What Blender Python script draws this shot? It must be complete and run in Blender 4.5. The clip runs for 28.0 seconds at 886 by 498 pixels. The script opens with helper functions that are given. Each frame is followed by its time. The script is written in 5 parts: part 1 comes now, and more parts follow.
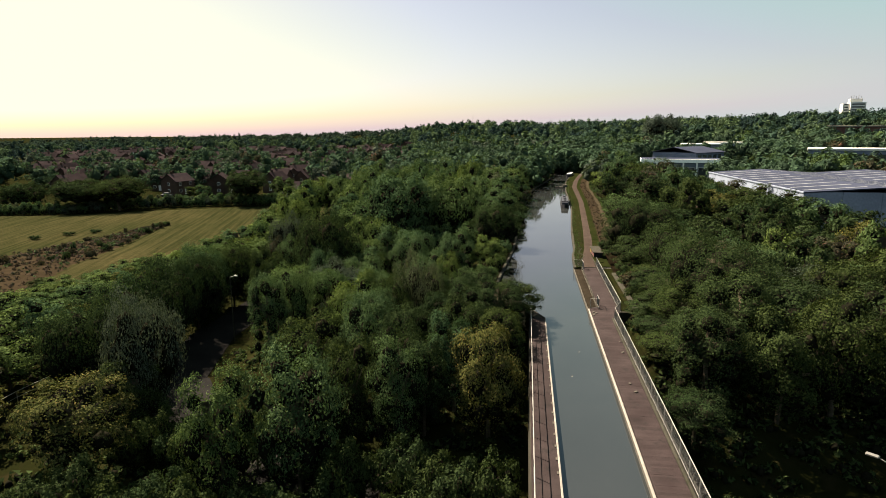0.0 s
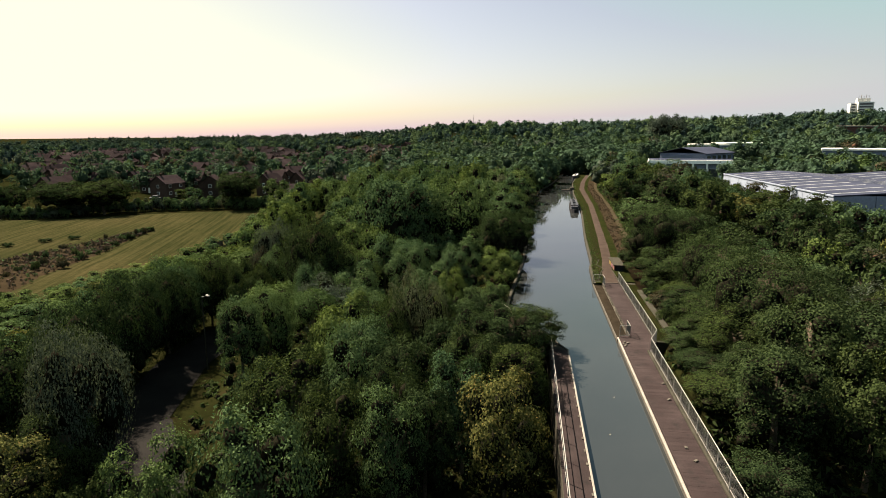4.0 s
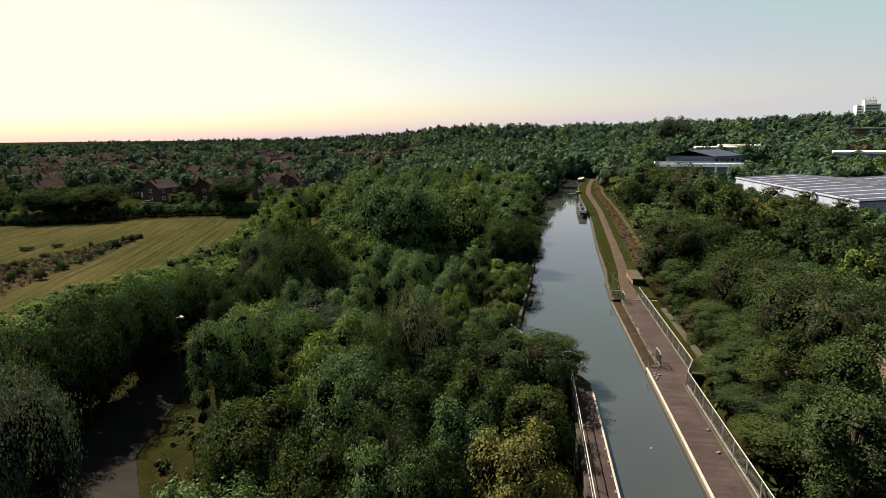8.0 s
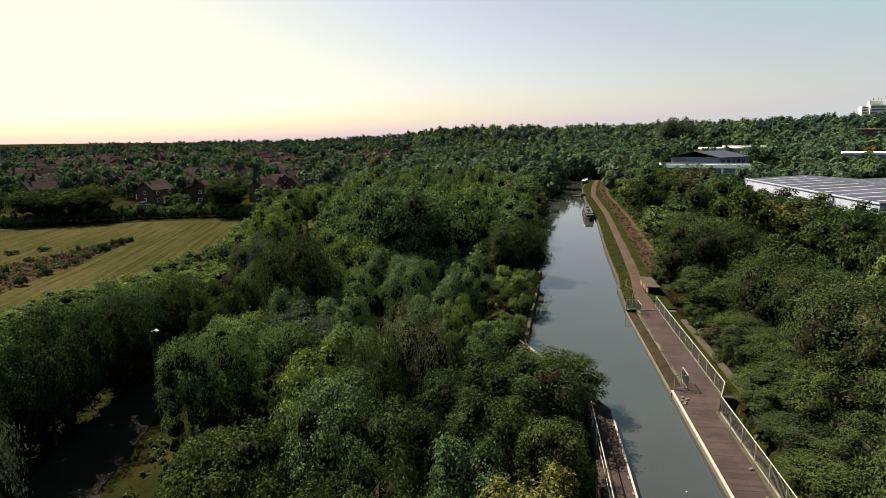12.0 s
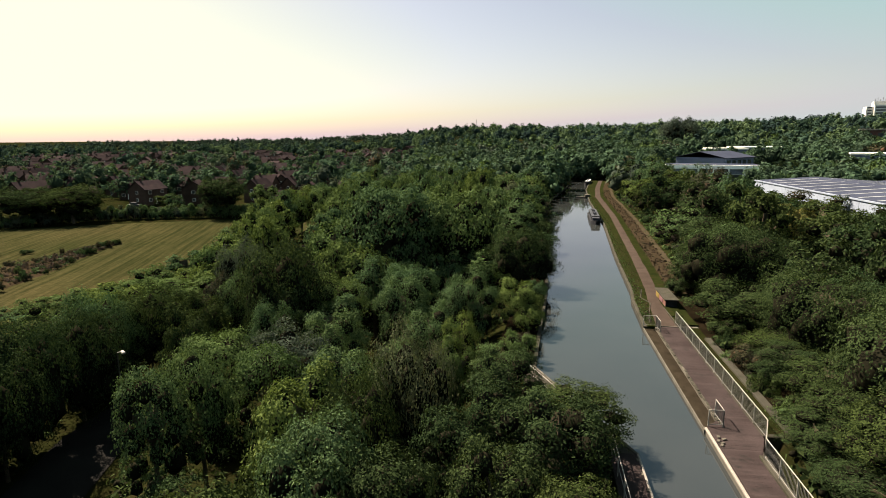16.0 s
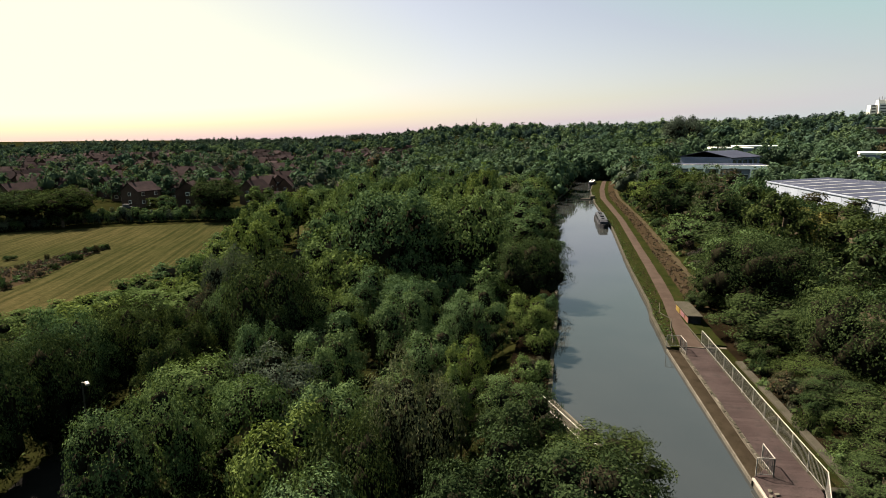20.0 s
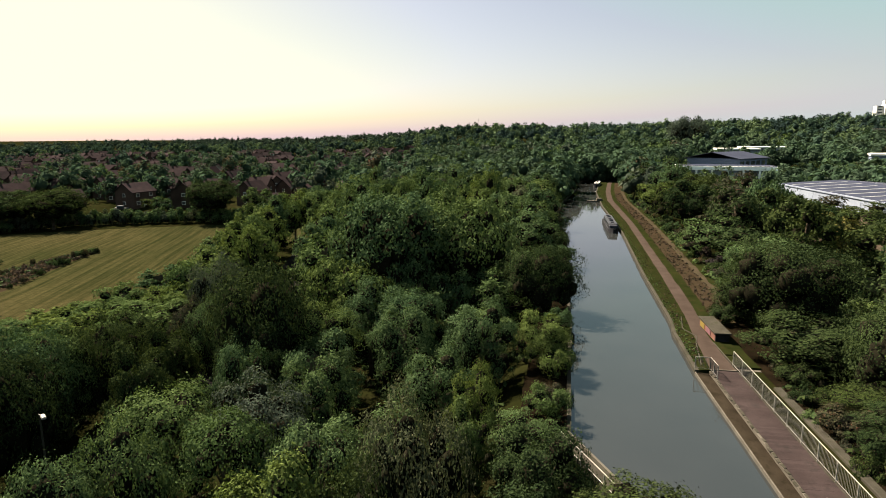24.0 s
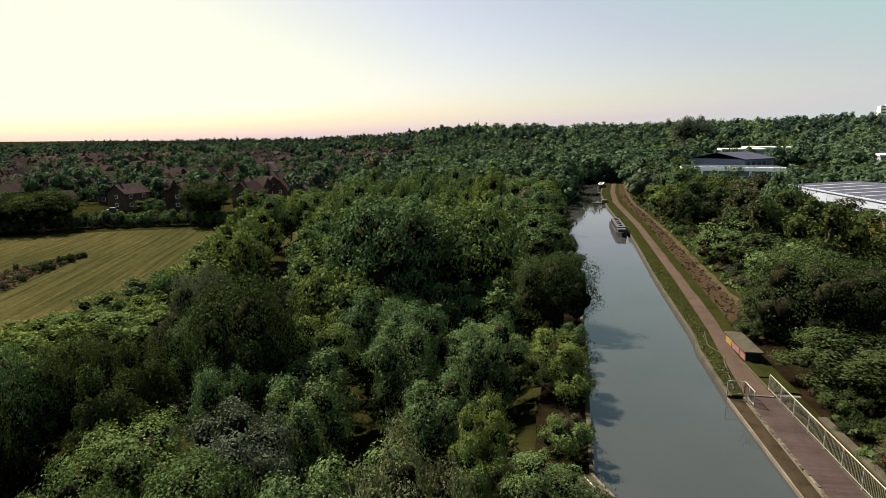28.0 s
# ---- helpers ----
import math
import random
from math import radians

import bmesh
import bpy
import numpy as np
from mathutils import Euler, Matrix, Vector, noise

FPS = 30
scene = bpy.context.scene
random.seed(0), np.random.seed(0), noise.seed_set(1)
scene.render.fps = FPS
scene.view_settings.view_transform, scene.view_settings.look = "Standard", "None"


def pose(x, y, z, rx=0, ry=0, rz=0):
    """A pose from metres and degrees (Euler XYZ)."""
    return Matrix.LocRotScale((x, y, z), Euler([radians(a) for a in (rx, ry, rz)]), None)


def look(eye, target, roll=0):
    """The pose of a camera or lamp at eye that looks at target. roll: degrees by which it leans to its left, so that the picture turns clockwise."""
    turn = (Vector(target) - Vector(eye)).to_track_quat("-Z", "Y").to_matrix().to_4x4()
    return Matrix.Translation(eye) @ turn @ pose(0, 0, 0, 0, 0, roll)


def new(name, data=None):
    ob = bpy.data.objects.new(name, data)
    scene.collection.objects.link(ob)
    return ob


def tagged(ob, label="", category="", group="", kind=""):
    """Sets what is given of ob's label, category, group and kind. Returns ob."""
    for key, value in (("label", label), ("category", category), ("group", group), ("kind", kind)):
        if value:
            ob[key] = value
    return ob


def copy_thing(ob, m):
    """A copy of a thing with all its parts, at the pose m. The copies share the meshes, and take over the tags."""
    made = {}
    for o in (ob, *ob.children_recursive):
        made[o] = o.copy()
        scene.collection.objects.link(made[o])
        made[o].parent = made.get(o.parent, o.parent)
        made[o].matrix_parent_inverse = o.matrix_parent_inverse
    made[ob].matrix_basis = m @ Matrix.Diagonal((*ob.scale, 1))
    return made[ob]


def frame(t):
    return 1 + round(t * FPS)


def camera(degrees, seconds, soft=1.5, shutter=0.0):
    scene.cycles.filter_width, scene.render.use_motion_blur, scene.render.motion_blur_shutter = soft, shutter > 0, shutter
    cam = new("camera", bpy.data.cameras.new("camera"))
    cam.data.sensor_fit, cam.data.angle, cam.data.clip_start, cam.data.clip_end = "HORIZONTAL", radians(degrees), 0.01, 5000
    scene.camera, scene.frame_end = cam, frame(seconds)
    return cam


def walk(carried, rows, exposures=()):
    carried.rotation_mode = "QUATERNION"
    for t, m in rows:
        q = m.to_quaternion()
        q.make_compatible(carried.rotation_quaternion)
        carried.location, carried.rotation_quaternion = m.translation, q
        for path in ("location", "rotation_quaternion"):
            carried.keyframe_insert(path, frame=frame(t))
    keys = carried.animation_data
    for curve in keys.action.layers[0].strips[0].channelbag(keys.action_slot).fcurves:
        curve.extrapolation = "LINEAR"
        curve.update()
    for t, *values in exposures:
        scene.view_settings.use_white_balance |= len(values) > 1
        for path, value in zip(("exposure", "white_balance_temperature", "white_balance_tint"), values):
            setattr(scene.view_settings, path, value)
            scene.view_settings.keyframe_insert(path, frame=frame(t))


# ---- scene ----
cam = camera(73.7, 28.0, soft=0.85)
PATH = [
    (0, (-6.869, -62.275, 18.818), (-7.142, -60.331, 18.435), -0.2),
    (3, (-8.107, -55.047, 18.641), (-8.381, -53.103, 18.259), -0.2),
    (6, (-9.118, -49.124, 18.458), (-9.394, -47.179, 18.082), -0.3),
    (8, (-9.589, -46.121, 18.428), (-9.868, -44.175, 18.057), -0.3),
    (10, (-9.968, -43.551, 18.066), (-10.249, -41.605, 17.699), -0.3),
    (12, (-10.277, -41.178, 17.948), (-10.56, -39.232, 17.583), -0.3),
    (15, (-10.859, -37.112, 17.92), (-11.142, -35.166, 17.553), -0.2),
    (17, (-11.342, -34.555, 18.084), (-11.624, -32.609, 17.716), -0.1),
    (20, (-12.125, -30.725, 18.289), (-12.407, -28.78, 17.918), -0.2),
    (24, (-13.111, -25.858, 18.271), (-13.397, -23.913, 17.901), -0.1),
    (28, (-14.06, -21.158, 18.189), (-14.346, -19.213, 17.82), -0.1),
]
walk(cam, [(t, look(eye, target, roll)) for t, eye, target, roll in PATH], [(0, 2.6, 7900, 14), (28, 2.6, 7900, 14)])

# ---- light ----
SUN_LEFT, SUN_UP = 55.0, 48.0  # degrees left of the canal's line, degrees over the horizon
world = bpy.data.worlds.new("sky")
scene.world = world
world.use_nodes = True
wn = world.node_tree.nodes
sky = wn.new("ShaderNodeTexSky")
sky.sky_type = "NISHITA"
sky.sun_disc = False
sky.sun_elevation = radians(SUN_UP)
sky.sun_rotation = radians(-SUN_LEFT)
sky.air_density, sky.dust_density, sky.ozone_density = 0.9, 3.6, 0.15
sky.altitude = 1000.0
wn["Background"].inputs["Strength"].default_value = 0.0255
pale = wn.new("ShaderNodeHueSaturation")
pale.inputs["Saturation"].default_value = 0.92
world.node_tree.links.new(sky.outputs[0], pale.inputs["Color"])
haze = wn.new("ShaderNodeMix")  # summer haze: the glow round the sun spreads out evenly
haze.data_type, haze.blend_type = "RGBA", "DARKEN"
haze.inputs[0].default_value = 1.0
haze.inputs[7].default_value = (7.7, 7.9, 6.5, 1)
low = wn.new("ShaderNodeMix")  # the same haze keeps the horizon from turning orange
low.data_type, low.blend_type = "RGBA", "LIGHTEN"
low.inputs[0].default_value = 1.0
low.inputs[7].default_value = (2.6, 4.2, 4.9, 1)
world.node_tree.links.new(pale.outputs[0], low.inputs[6])
world.node_tree.links.new(low.outputs[2], haze.inputs[6])
world.node_tree.links.new(haze.outputs[2], wn["Background"].inputs["Color"])
sun = new("sun", bpy.data.lights.new("sun", "SUN"))
sun.data.energy, sun.data.angle, sun.data.color = 5.0, radians(0.5), (1.0, 0.93, 0.80)
toward = Vector((-math.sin(radians(SUN_LEFT)) * math.cos(radians(SUN_UP)), math.cos(radians(SUN_LEFT)) * math.cos(radians(SUN_UP)), math.sin(radians(SUN_UP))))
sun.matrix_world = look(toward * 100, (0, 0, 0))


# ---- materials ----
def nodes_of(name):
    m = bpy.data.materials.new(name)
    m.use_nodes = True
    return m, m.node_tree.nodes, m.node_tree.links, m.node_tree.nodes["Principled BSDF"]


def value(nt, links, sock, v):
    if hasattr(v, "is_output"):
        links.new(v, sock)
    else:
        sock.default_value = v


def noise_at(nodes, links, coord, scale, detail=4.0, rough=0.55):
    n = nodes.new("ShaderNodeTexNoise")
    n.inputs["Scale"].default_value, n.inputs["Detail"].default_value, n.inputs["Roughness"].default_value = scale, detail, rough
    links.new(coord, n.inputs["Vector"])
    return n.outputs["Fac"]


def ramp_of(nodes, links, fac, stops):
    r = nodes.new("ShaderNodeValToRGB")
    while len(r.color_ramp.elements) < len(stops):
        r.color_ramp.elements.new(0.5)
    for e, (p, c) in zip(r.color_ramp.elements, stops):
        e.position, e.color = p, (*c, 1)
    links.new(fac, r.inputs["Fac"])
    return r.outputs["Color"]


def blend(nodes, links, kind, fac, a, b):
    m = nodes.new("ShaderNodeMix")
    m.data_type, m.blend_type = "RGBA", kind
    value(nodes, links, m.inputs[0], fac)
    value(nodes, links, m.inputs[6], a if hasattr(a, "is_output") else (*a, 1))
    value(nodes, links, m.inputs[7], b if hasattr(b, "is_output") else (*b, 1))
    return m.outputs[2]


def span(nodes, links, v, lo, hi, to_lo, to_hi):
    m = nodes.new("ShaderNodeMapRange")
    links.new(v, m.inputs["Value"])
    for k, x in zip(("From Min", "From Max", "To Min", "To Max"), (lo, hi, to_lo, to_hi)):
        m.inputs[k].default_value = x
    return m.outputs["Result"]


def surface(name, dark, light, coarse=0.4, fine=6.0, rough=0.85, bump=0.25, metal=0.0, vary=0.0, stain=None, spec=0.3, stretch=(1, 1, 1)):
    """Two scales of variation, an optional stain colour, and fine relief."""
    m, nodes, links, bsdf = nodes_of(name)
    where = nodes.new("ShaderNodeNewGeometry").outputs["Position"]
    mp = nodes.new("ShaderNodeMapping")
    mp.inputs["Scale"].default_value = stretch
    links.new(where, mp.inputs["Vector"])
    where = mp.outputs["Vector"]
    big, small = noise_at(nodes, links, where, coarse, 5), noise_at(nodes, links, where, fine, 6, 0.65)
    col = ramp_of(nodes, links, big, [(0.3, dark), (0.7, light)])
    col = blend(nodes, links, "MULTIPLY", 0.55, col, ramp_of(nodes, links, small, [(0.25, (0.55, 0.55, 0.55)), (0.75, (1.25, 1.25, 1.25))]))
    if stain:
        spot = noise_at(nodes, links, where, coarse * 3.1, 6, 0.7)
        col = blend(nodes, links, "MIX", span(nodes, links, spot, 0.52, 0.68, 0.0, 0.8), col, stain)
    if vary:
        rnd = nodes.new("ShaderNodeObjectInfo").outputs["Random"]
        gray = ramp_of(nodes, links, rnd, [(0, (1 - vary,) * 3), (1, (1 + vary,) * 3)])
        col = blend(nodes, links, "MULTIPLY", 1.0, col, gray)
    links.new(col, bsdf.inputs["Base Color"])
    bsdf.inputs["Roughness"].default_value, bsdf.inputs["Metallic"].default_value = rough, metal
    bsdf.inputs["Specular IOR Level"].default_value = spec
    if bump:
        b = nodes.new("ShaderNodeBump")
        b.inputs["Strength"].default_value, b.inputs["Distance"].default_value = bump, 0.05
        links.new(small, b.inputs["Height"])
        links.new(b.outputs["Normal"], bsdf.inputs["Normal"])
    return m


def leaf(name, dark, light, warm=None, through_light=0.18):
    """Leaves: each a little different, each tree a little different, and light comes through them."""
    m, nodes, links, bsdf = nodes_of(name)
    isl = nodes.new("ShaderNodeNewGeometry").outputs["Random Per Island"]
    rnd = nodes.new("ShaderNodeObjectInfo").outputs["Random"]
    col = ramp_of(nodes, links, isl, [(0.0, dark), (0.85, light), (1.0, warm or light)])
    col = blend(nodes, links, "MULTIPLY", 1.0, col, ramp_of(nodes, links, rnd, [(0.0, (0.72, 0.8, 0.85)), (0.5, (1, 1, 1)), (1.0, (1.2, 1.1, 0.88))]))
    links.new(col, bsdf.inputs["Base Color"])
    bsdf.inputs["Roughness"].default_value, bsdf.inputs["Specular IOR Level"].default_value = 0.8, 0.0
    tr = nodes.new("ShaderNodeBsdfTranslucent")
    links.new(blend(nodes, links, "MULTIPLY", 1.0, col, (1.2, 1.25, 0.85)), tr.inputs["Color"])
    mix = nodes.new("ShaderNodeMixShader")
    mix.inputs[0].default_value = through_light
    links.new(bsdf.outputs[0], mix.inputs[1])
    links.new(tr.outputs[0], mix.inputs[2])
    links.new(mix.outputs[0], nodes["Material Output"].inputs["Surface"])
    return m


LEAF = {
    "ash": leaf("ash_leaf", (0.0098, 0.0205, 0.0098), (0.0405, 0.0669, 0.0328)),
    # dark foliage; on near trees its tone also stands for their shaded sides
    "dark": leaf("dark_leaf", (0.0050, 0.0098, 0.0045), (0.0215, 0.0330, 0.0145)),
    "lime": leaf("lime_leaf", (0.0140, 0.0256, 0.0086), (0.0493, 0.0745, 0.0295)),
    "gold": leaf("gold_leaf", (0.0140, 0.0185, 0.0074), (0.0515, 0.0570, 0.0230), (0.0712, 0.0570, 0.0247)),
    "willow": leaf("willow_leaf", (0.0123, 0.0181, 0.0148), (0.0417, 0.0536, 0.0417)),
    "rust": leaf("rust_leaf", (0.0107, 0.0131, 0.0090), (0.0328, 0.0328, 0.0230), (0.0563, 0.0302, 0.0235)),
    # far trees: the blue of distance haze is put into this leaf colour
    "hazy": leaf("hazy_far_leaf", (0.0100, 0.0174, 0.0168), (0.0173, 0.0299, 0.0277), None, 0.15),
    "far": leaf("far_leaf", (0.0168, 0.0305, 0.0192), (0.0420, 0.0675, 0.0405), None, 0.18),
    "fardark": leaf("far_dark_leaf", (0.0106, 0.0202, 0.0151), (0.0255, 0.0435, 0.0315), None, 0.15),
    "hay": leaf("dry_stem", (0.0135, 0.0112, 0.0110), (0.0346, 0.0290, 0.0295), (0.0393, 0.0272, 0.0295)),
}
M = {
    "bark": surface("bark", (0.0265, 0.0212, 0.0159), (0.0636, 0.0529, 0.0423), 1.2, 14, 0.9, 0.6, spec=0),
    # near-black inner lumps: the shade between boughs is put into their colour
    "core_shade": surface("shaded_crown_core", (0.0040, 0.0042, 0.0030), (0.0100, 0.0098, 0.0068), 0.8, 9, 0.95, 0.4, spec=0),
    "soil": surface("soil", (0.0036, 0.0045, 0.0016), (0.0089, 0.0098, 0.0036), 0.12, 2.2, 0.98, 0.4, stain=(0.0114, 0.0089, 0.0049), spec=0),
    "grass": surface("grass", (0.0047, 0.0069, 0.0023), (0.0094, 0.0118, 0.0041), 0.5, 9, 0.95, 0.5, stain=(0.0134, 0.0110, 0.0052), spec=0),
    "drygrass": surface("dry_grass", (0.0122, 0.0094, 0.0062), (0.0212, 0.0155, 0.0107), 0.7, 8, 0.95, 0.5, stain=(0.0111, 0.0111, 0.0044), spec=0),
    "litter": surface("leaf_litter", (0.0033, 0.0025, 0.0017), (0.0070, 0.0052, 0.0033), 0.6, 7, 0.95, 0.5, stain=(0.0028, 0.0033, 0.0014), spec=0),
    "gravel": surface("path_gravel", (0.0222, 0.0171, 0.0151), (0.0333, 0.0257, 0.0232), 0.6, 18, 0.95, 0.35, spec=0),
    "dirt": surface("bare_dirt", (0.0175, 0.0150, 0.0105), (0.0290, 0.0235, 0.0170), 0.5, 9, 0.95, 0.4, stain=(0.0240, 0.0217, 0.0088), spec=0),
    "deck": surface("deck_paving", (0.0143, 0.0101, 0.0109), (0.0232, 0.0172, 0.0183), 0.5, 12, 0.9, 0.3, vary=0.14, stain=(0.0095, 0.0083, 0.0087), spec=0.06),
    "ledge": surface("ledge_stone", (0.0098, 0.0080, 0.0062), (0.0180, 0.0146, 0.0112), 0.9, 10, 0.9, 0.4, stain=(0.0055, 0.0051, 0.0030), spec=0),
    "concrete": surface("concrete", (0.0375, 0.0343, 0.0299), (0.0614, 0.0577, 0.0515), 0.6, 9, 0.9, 0.25, stain=(0.0223, 0.0205, 0.0171), spec=0.06),
    "darkconcrete": surface("mossy_concrete", (0.0155, 0.0147, 0.0120), (0.0292, 0.0275, 0.0233), 0.6, 9, 0.9, 0.3, stain=(0.0103, 0.0120, 0.0060), spec=0.06),
    "coping": surface("white_coping", (0.1125, 0.1012, 0.0945), (0.1454, 0.1358, 0.1269), 0.9, 14, 0.7, 0.15, stain=(0.0766, 0.0653, 0.0567)),
    "steel": surface("galvanised_steel", (0.0736, 0.0736, 0.0754), (0.1089, 0.1072, 0.1054), 1.5, 22, 0.5, 0.05, metal=0.15, spec=0.4),
    "railwhite": surface("pale_handrail", (0.1366, 0.1326, 0.1280), (0.1769, 0.1724, 0.1658), 1.5, 22, 0.35, 0.05, spec=0.5),
    "asphalt": surface("asphalt", (0.0072, 0.0072, 0.0076), (0.0117, 0.0114, 0.0112), 0.3, 25, 0.95, 0.2, spec=0),
    "brick": surface("house_brick", (0.0290, 0.0189, 0.0164), (0.0517, 0.0340, 0.0284), 0.3, 3, 0.95, 0.2, vary=0.25, spec=0),
    "tile": surface("roof_tile", (0.0158, 0.0123, 0.0147), (0.0272, 0.0202, 0.0219), 0.4, 4, 0.95, 0.3, vary=0.3, stain=(0.0128, 0.0143, 0.0137), spec=0),
    "render": surface("pale_render", (0.1518, 0.1380, 0.1191), (0.1991, 0.1852, 0.1663), 0.4, 5, 0.85, 0.1, spec=0),
    "paint": surface("white_paint", (0.42, 0.42, 0.41), (0.50, 0.50, 0.49), 0.8, 9, 0.5, 0.05, spec=0.1),
    "fascia": surface("white_fascia", (0.74, 0.75, 0.75), (0.82, 0.82, 0.82), 0.3, 4, 0.5, 0.03, spec=0.2),
    "cladding": surface("grey_cladding", (0.1247, 0.1436, 0.2035), (0.1632, 0.1852, 0.2558), 0.15, 2, 0.5, 0.05, vary=0.05, spec=0.05),
    "palecladding": surface("pale_cladding", (0.1166, 0.1405, 0.1871), (0.1443, 0.1733, 0.2293), 0.15, 2, 0.6, 0.05, vary=0.05, spec=0.05),
    "bluecladding": surface("blue_cladding", (0.0813, 0.1058, 0.1625), (0.1235, 0.1480, 0.2123), 0.15, 2, 0.5, 0.05, spec=0.05),
    "roofsheet": surface("roof_sheet", (0.0197, 0.0241, 0.0388), (0.0280, 0.0333, 0.0530), 0.08, 1.5, 0.75, 0.05, vary=0.06, spec=0),
    "rooflight": surface("roof_light", (0.1220, 0.1346, 0.1532), (0.1486, 0.1623, 0.1839), 0.2, 3, 0.6, 0.0, spec=0),
    "boatblack": surface("hull_black", (0.0079, 0.0084, 0.0106), (0.0212, 0.0222, 0.0265), 1.0, 9, 0.45, 0.05, spec=0.05),
    "boatgrey": surface("boat_roof_grey", (0.0214, 0.0236, 0.0304), (0.0313, 0.0346, 0.0433), 1.0, 9, 0.5, 0.05, spec=0.05),
    "canvas": surface("boat_canvas", (0.0159, 0.0185, 0.0265), (0.0318, 0.0344, 0.0450), 1.0, 9, 0.8, 0.2, spec=0.05),
    "rust": surface("rusty_red_paint", (0.0554, 0.0178, 0.0144), (0.0888, 0.0356, 0.0266), 1.4, 8, 0.8, 0.2, stain=(0.0737, 0.0600, 0.0554)),
    "pink": surface("pink_paint", (0.0554, 0.0208, 0.0312), (0.0832, 0.0347, 0.0450), 1.4, 8, 0.7, 0.1),
    "yellow": surface("yellow_paint", (0.0712, 0.0476, 0.0048), (0.0951, 0.0668, 0.0095), 1.4, 8, 0.7, 0.1),
}


def glass_pane(name, tint, rough=0.08):
    m, nodes, links, bsdf = nodes_of(name)
    bsdf.inputs["Base Color"].default_value = (*tint, 1)
    bsdf.inputs["Roughness"].default_value = rough
    bsdf.inputs["Specular IOR Level"].default_value = 0.6
    return m


M["glass"] = glass_pane("window_glass", (0.03, 0.035, 0.04))


def water_material():
    m, nodes, links, bsdf = nodes_of("canal_water")
    where = nodes.new("ShaderNodeNewGeometry").outputs["Position"]
    silt_and_sky = noise_at(nodes, links, where, 0.09, 4)
    # besides silt, the sky's blue reflection is put into body colour and gloss tint
    links.new(ramp_of(nodes, links, silt_and_sky, [(0.3, (0.0115, 0.0136, 0.0145)), (0.7, (0.0150, 0.0170, 0.0180))]), bsdf.inputs["Base Color"])
    bsdf.inputs["Roughness"].default_value, bsdf.inputs["IOR"].default_value = 0.04, 1.43
    bsdf.inputs["Specular Tint"].default_value = (0.15, 0.48, 1.0, 1)
    b = nodes.new("ShaderNodeBump")
    b.inputs["Strength"].default_value, b.inputs["Distance"].default_value = 0.10, 0.02
    links.new(noise_at(nodes, links, where, 1.6, 3), b.inputs["Height"])
    links.new(b.outputs["Normal"], bsdf.inputs["Normal"])
    return m


M["water"] = water_material()


def field_material():
    """Mown hay: pale stubble with swathes along the mower's line."""
    m, nodes, links, bsdf = nodes_of("mown_field")
    where = nodes.new("ShaderNodeNewGeometry").outputs["Position"]
    mp = nodes.new("ShaderNodeMapping")
    mp.inputs["Rotation"].default_value = (0, 0, radians(-107))
    links.new(where, mp.inputs["Vector"])
    mp2 = nodes.new("ShaderNodeMapping")
    mp2.inputs["Scale"].default_value = (0.035, 1.5, 1)
    links.new(mp.outputs["Vector"], mp2.inputs["Vector"])
    swathe = noise_at(nodes, links, mp2.outputs["Vector"], 1.0, 4, 0.7)
    big, small = noise_at(nodes, links, where, 0.035, 5), noise_at(nodes, links, where, 1.3, 6, 0.7)
    col = ramp_of(nodes, links, big, [(0.3, (0.0128, 0.0150, 0.0070)), (0.7, (0.0214, 0.0203, 0.0107))])
    col = blend(nodes, links, "MULTIPLY", 1.0, col, ramp_of(nodes, links, swathe, [(0.38, (0.55, 0.62, 0.55)), (0.62, (1.3, 1.2, 1.2))]))
    col = blend(nodes, links, "MULTIPLY", 0.85, col, ramp_of(nodes, links, small, [(0.3, (0.6, 0.62, 0.55)), (0.7, (1.25, 1.22, 1.2))]))
    links.new(col, bsdf.inputs["Base Color"])
    bsdf.inputs["Roughness"].default_value, bsdf.inputs["Specular IOR Level"].default_value = 1.0, 0.0
    b = nodes.new("ShaderNodeBump")
    b.inputs["Strength"].default_value, b.inputs["Distance"].default_value = 0.5, 0.1
    links.new(small, b.inputs["Height"])
    links.new(b.outputs["Normal"], bsdf.inputs["Normal"])
    return m


M["field"] = field_material()


# ---- mesh helpers ----
def mesh_of(name, verts, faces, material=None, smooth=False):
    me = bpy.data.meshes.new(name)
    me.from_pydata([tuple(v) for v in verts], [], faces)
    if material:
        me.materials.append(material)
    if smooth:
        me.polygons.foreach_set("use_smooth", [True] * len(me.polygons))
    me.update()
    return me


def part(name, bm, material, parent, label="", m=None):
    """Links a bmesh or a mesh as one object, under a thing or a part."""
    if isinstance(bm, bmesh.types.BMesh):
        me = bpy.data.meshes.new(name)
        bm.to_mesh(me)
        bm.free()
        if material:
            me.materials.append(material)
    else:
        me = bm
    ob = new(name, me)
    ob.parent = parent
    if m is not None:
        ob.matrix_basis = m
    return tagged(ob, label)


def thing(name, label, category, group="", kind="", m=None):
    ob = tagged(new(name), label, category, group, kind)
    if m is not None:
        ob.matrix_basis = m
    return ob


def box(x0, x1, y0, y1, z0, z1, bevel=0.0, bm=None):
    bm = bm or bmesh.new()
    made = bmesh.ops.create_cube(bm, size=1.0, matrix=Matrix.Translation(((x0 + x1) / 2, (y0 + y1) / 2, (z0 + z1) / 2)) @ Matrix.Diagonal((x1 - x0, y1 - y0, z1 - z0, 1)))
    if bevel:
        edges = list({e for v in made["verts"] for e in v.link_edges})
        bmesh.ops.bevel(bm, geom=edges, offset=bevel, segments=1, affect="EDGES")
    return bm


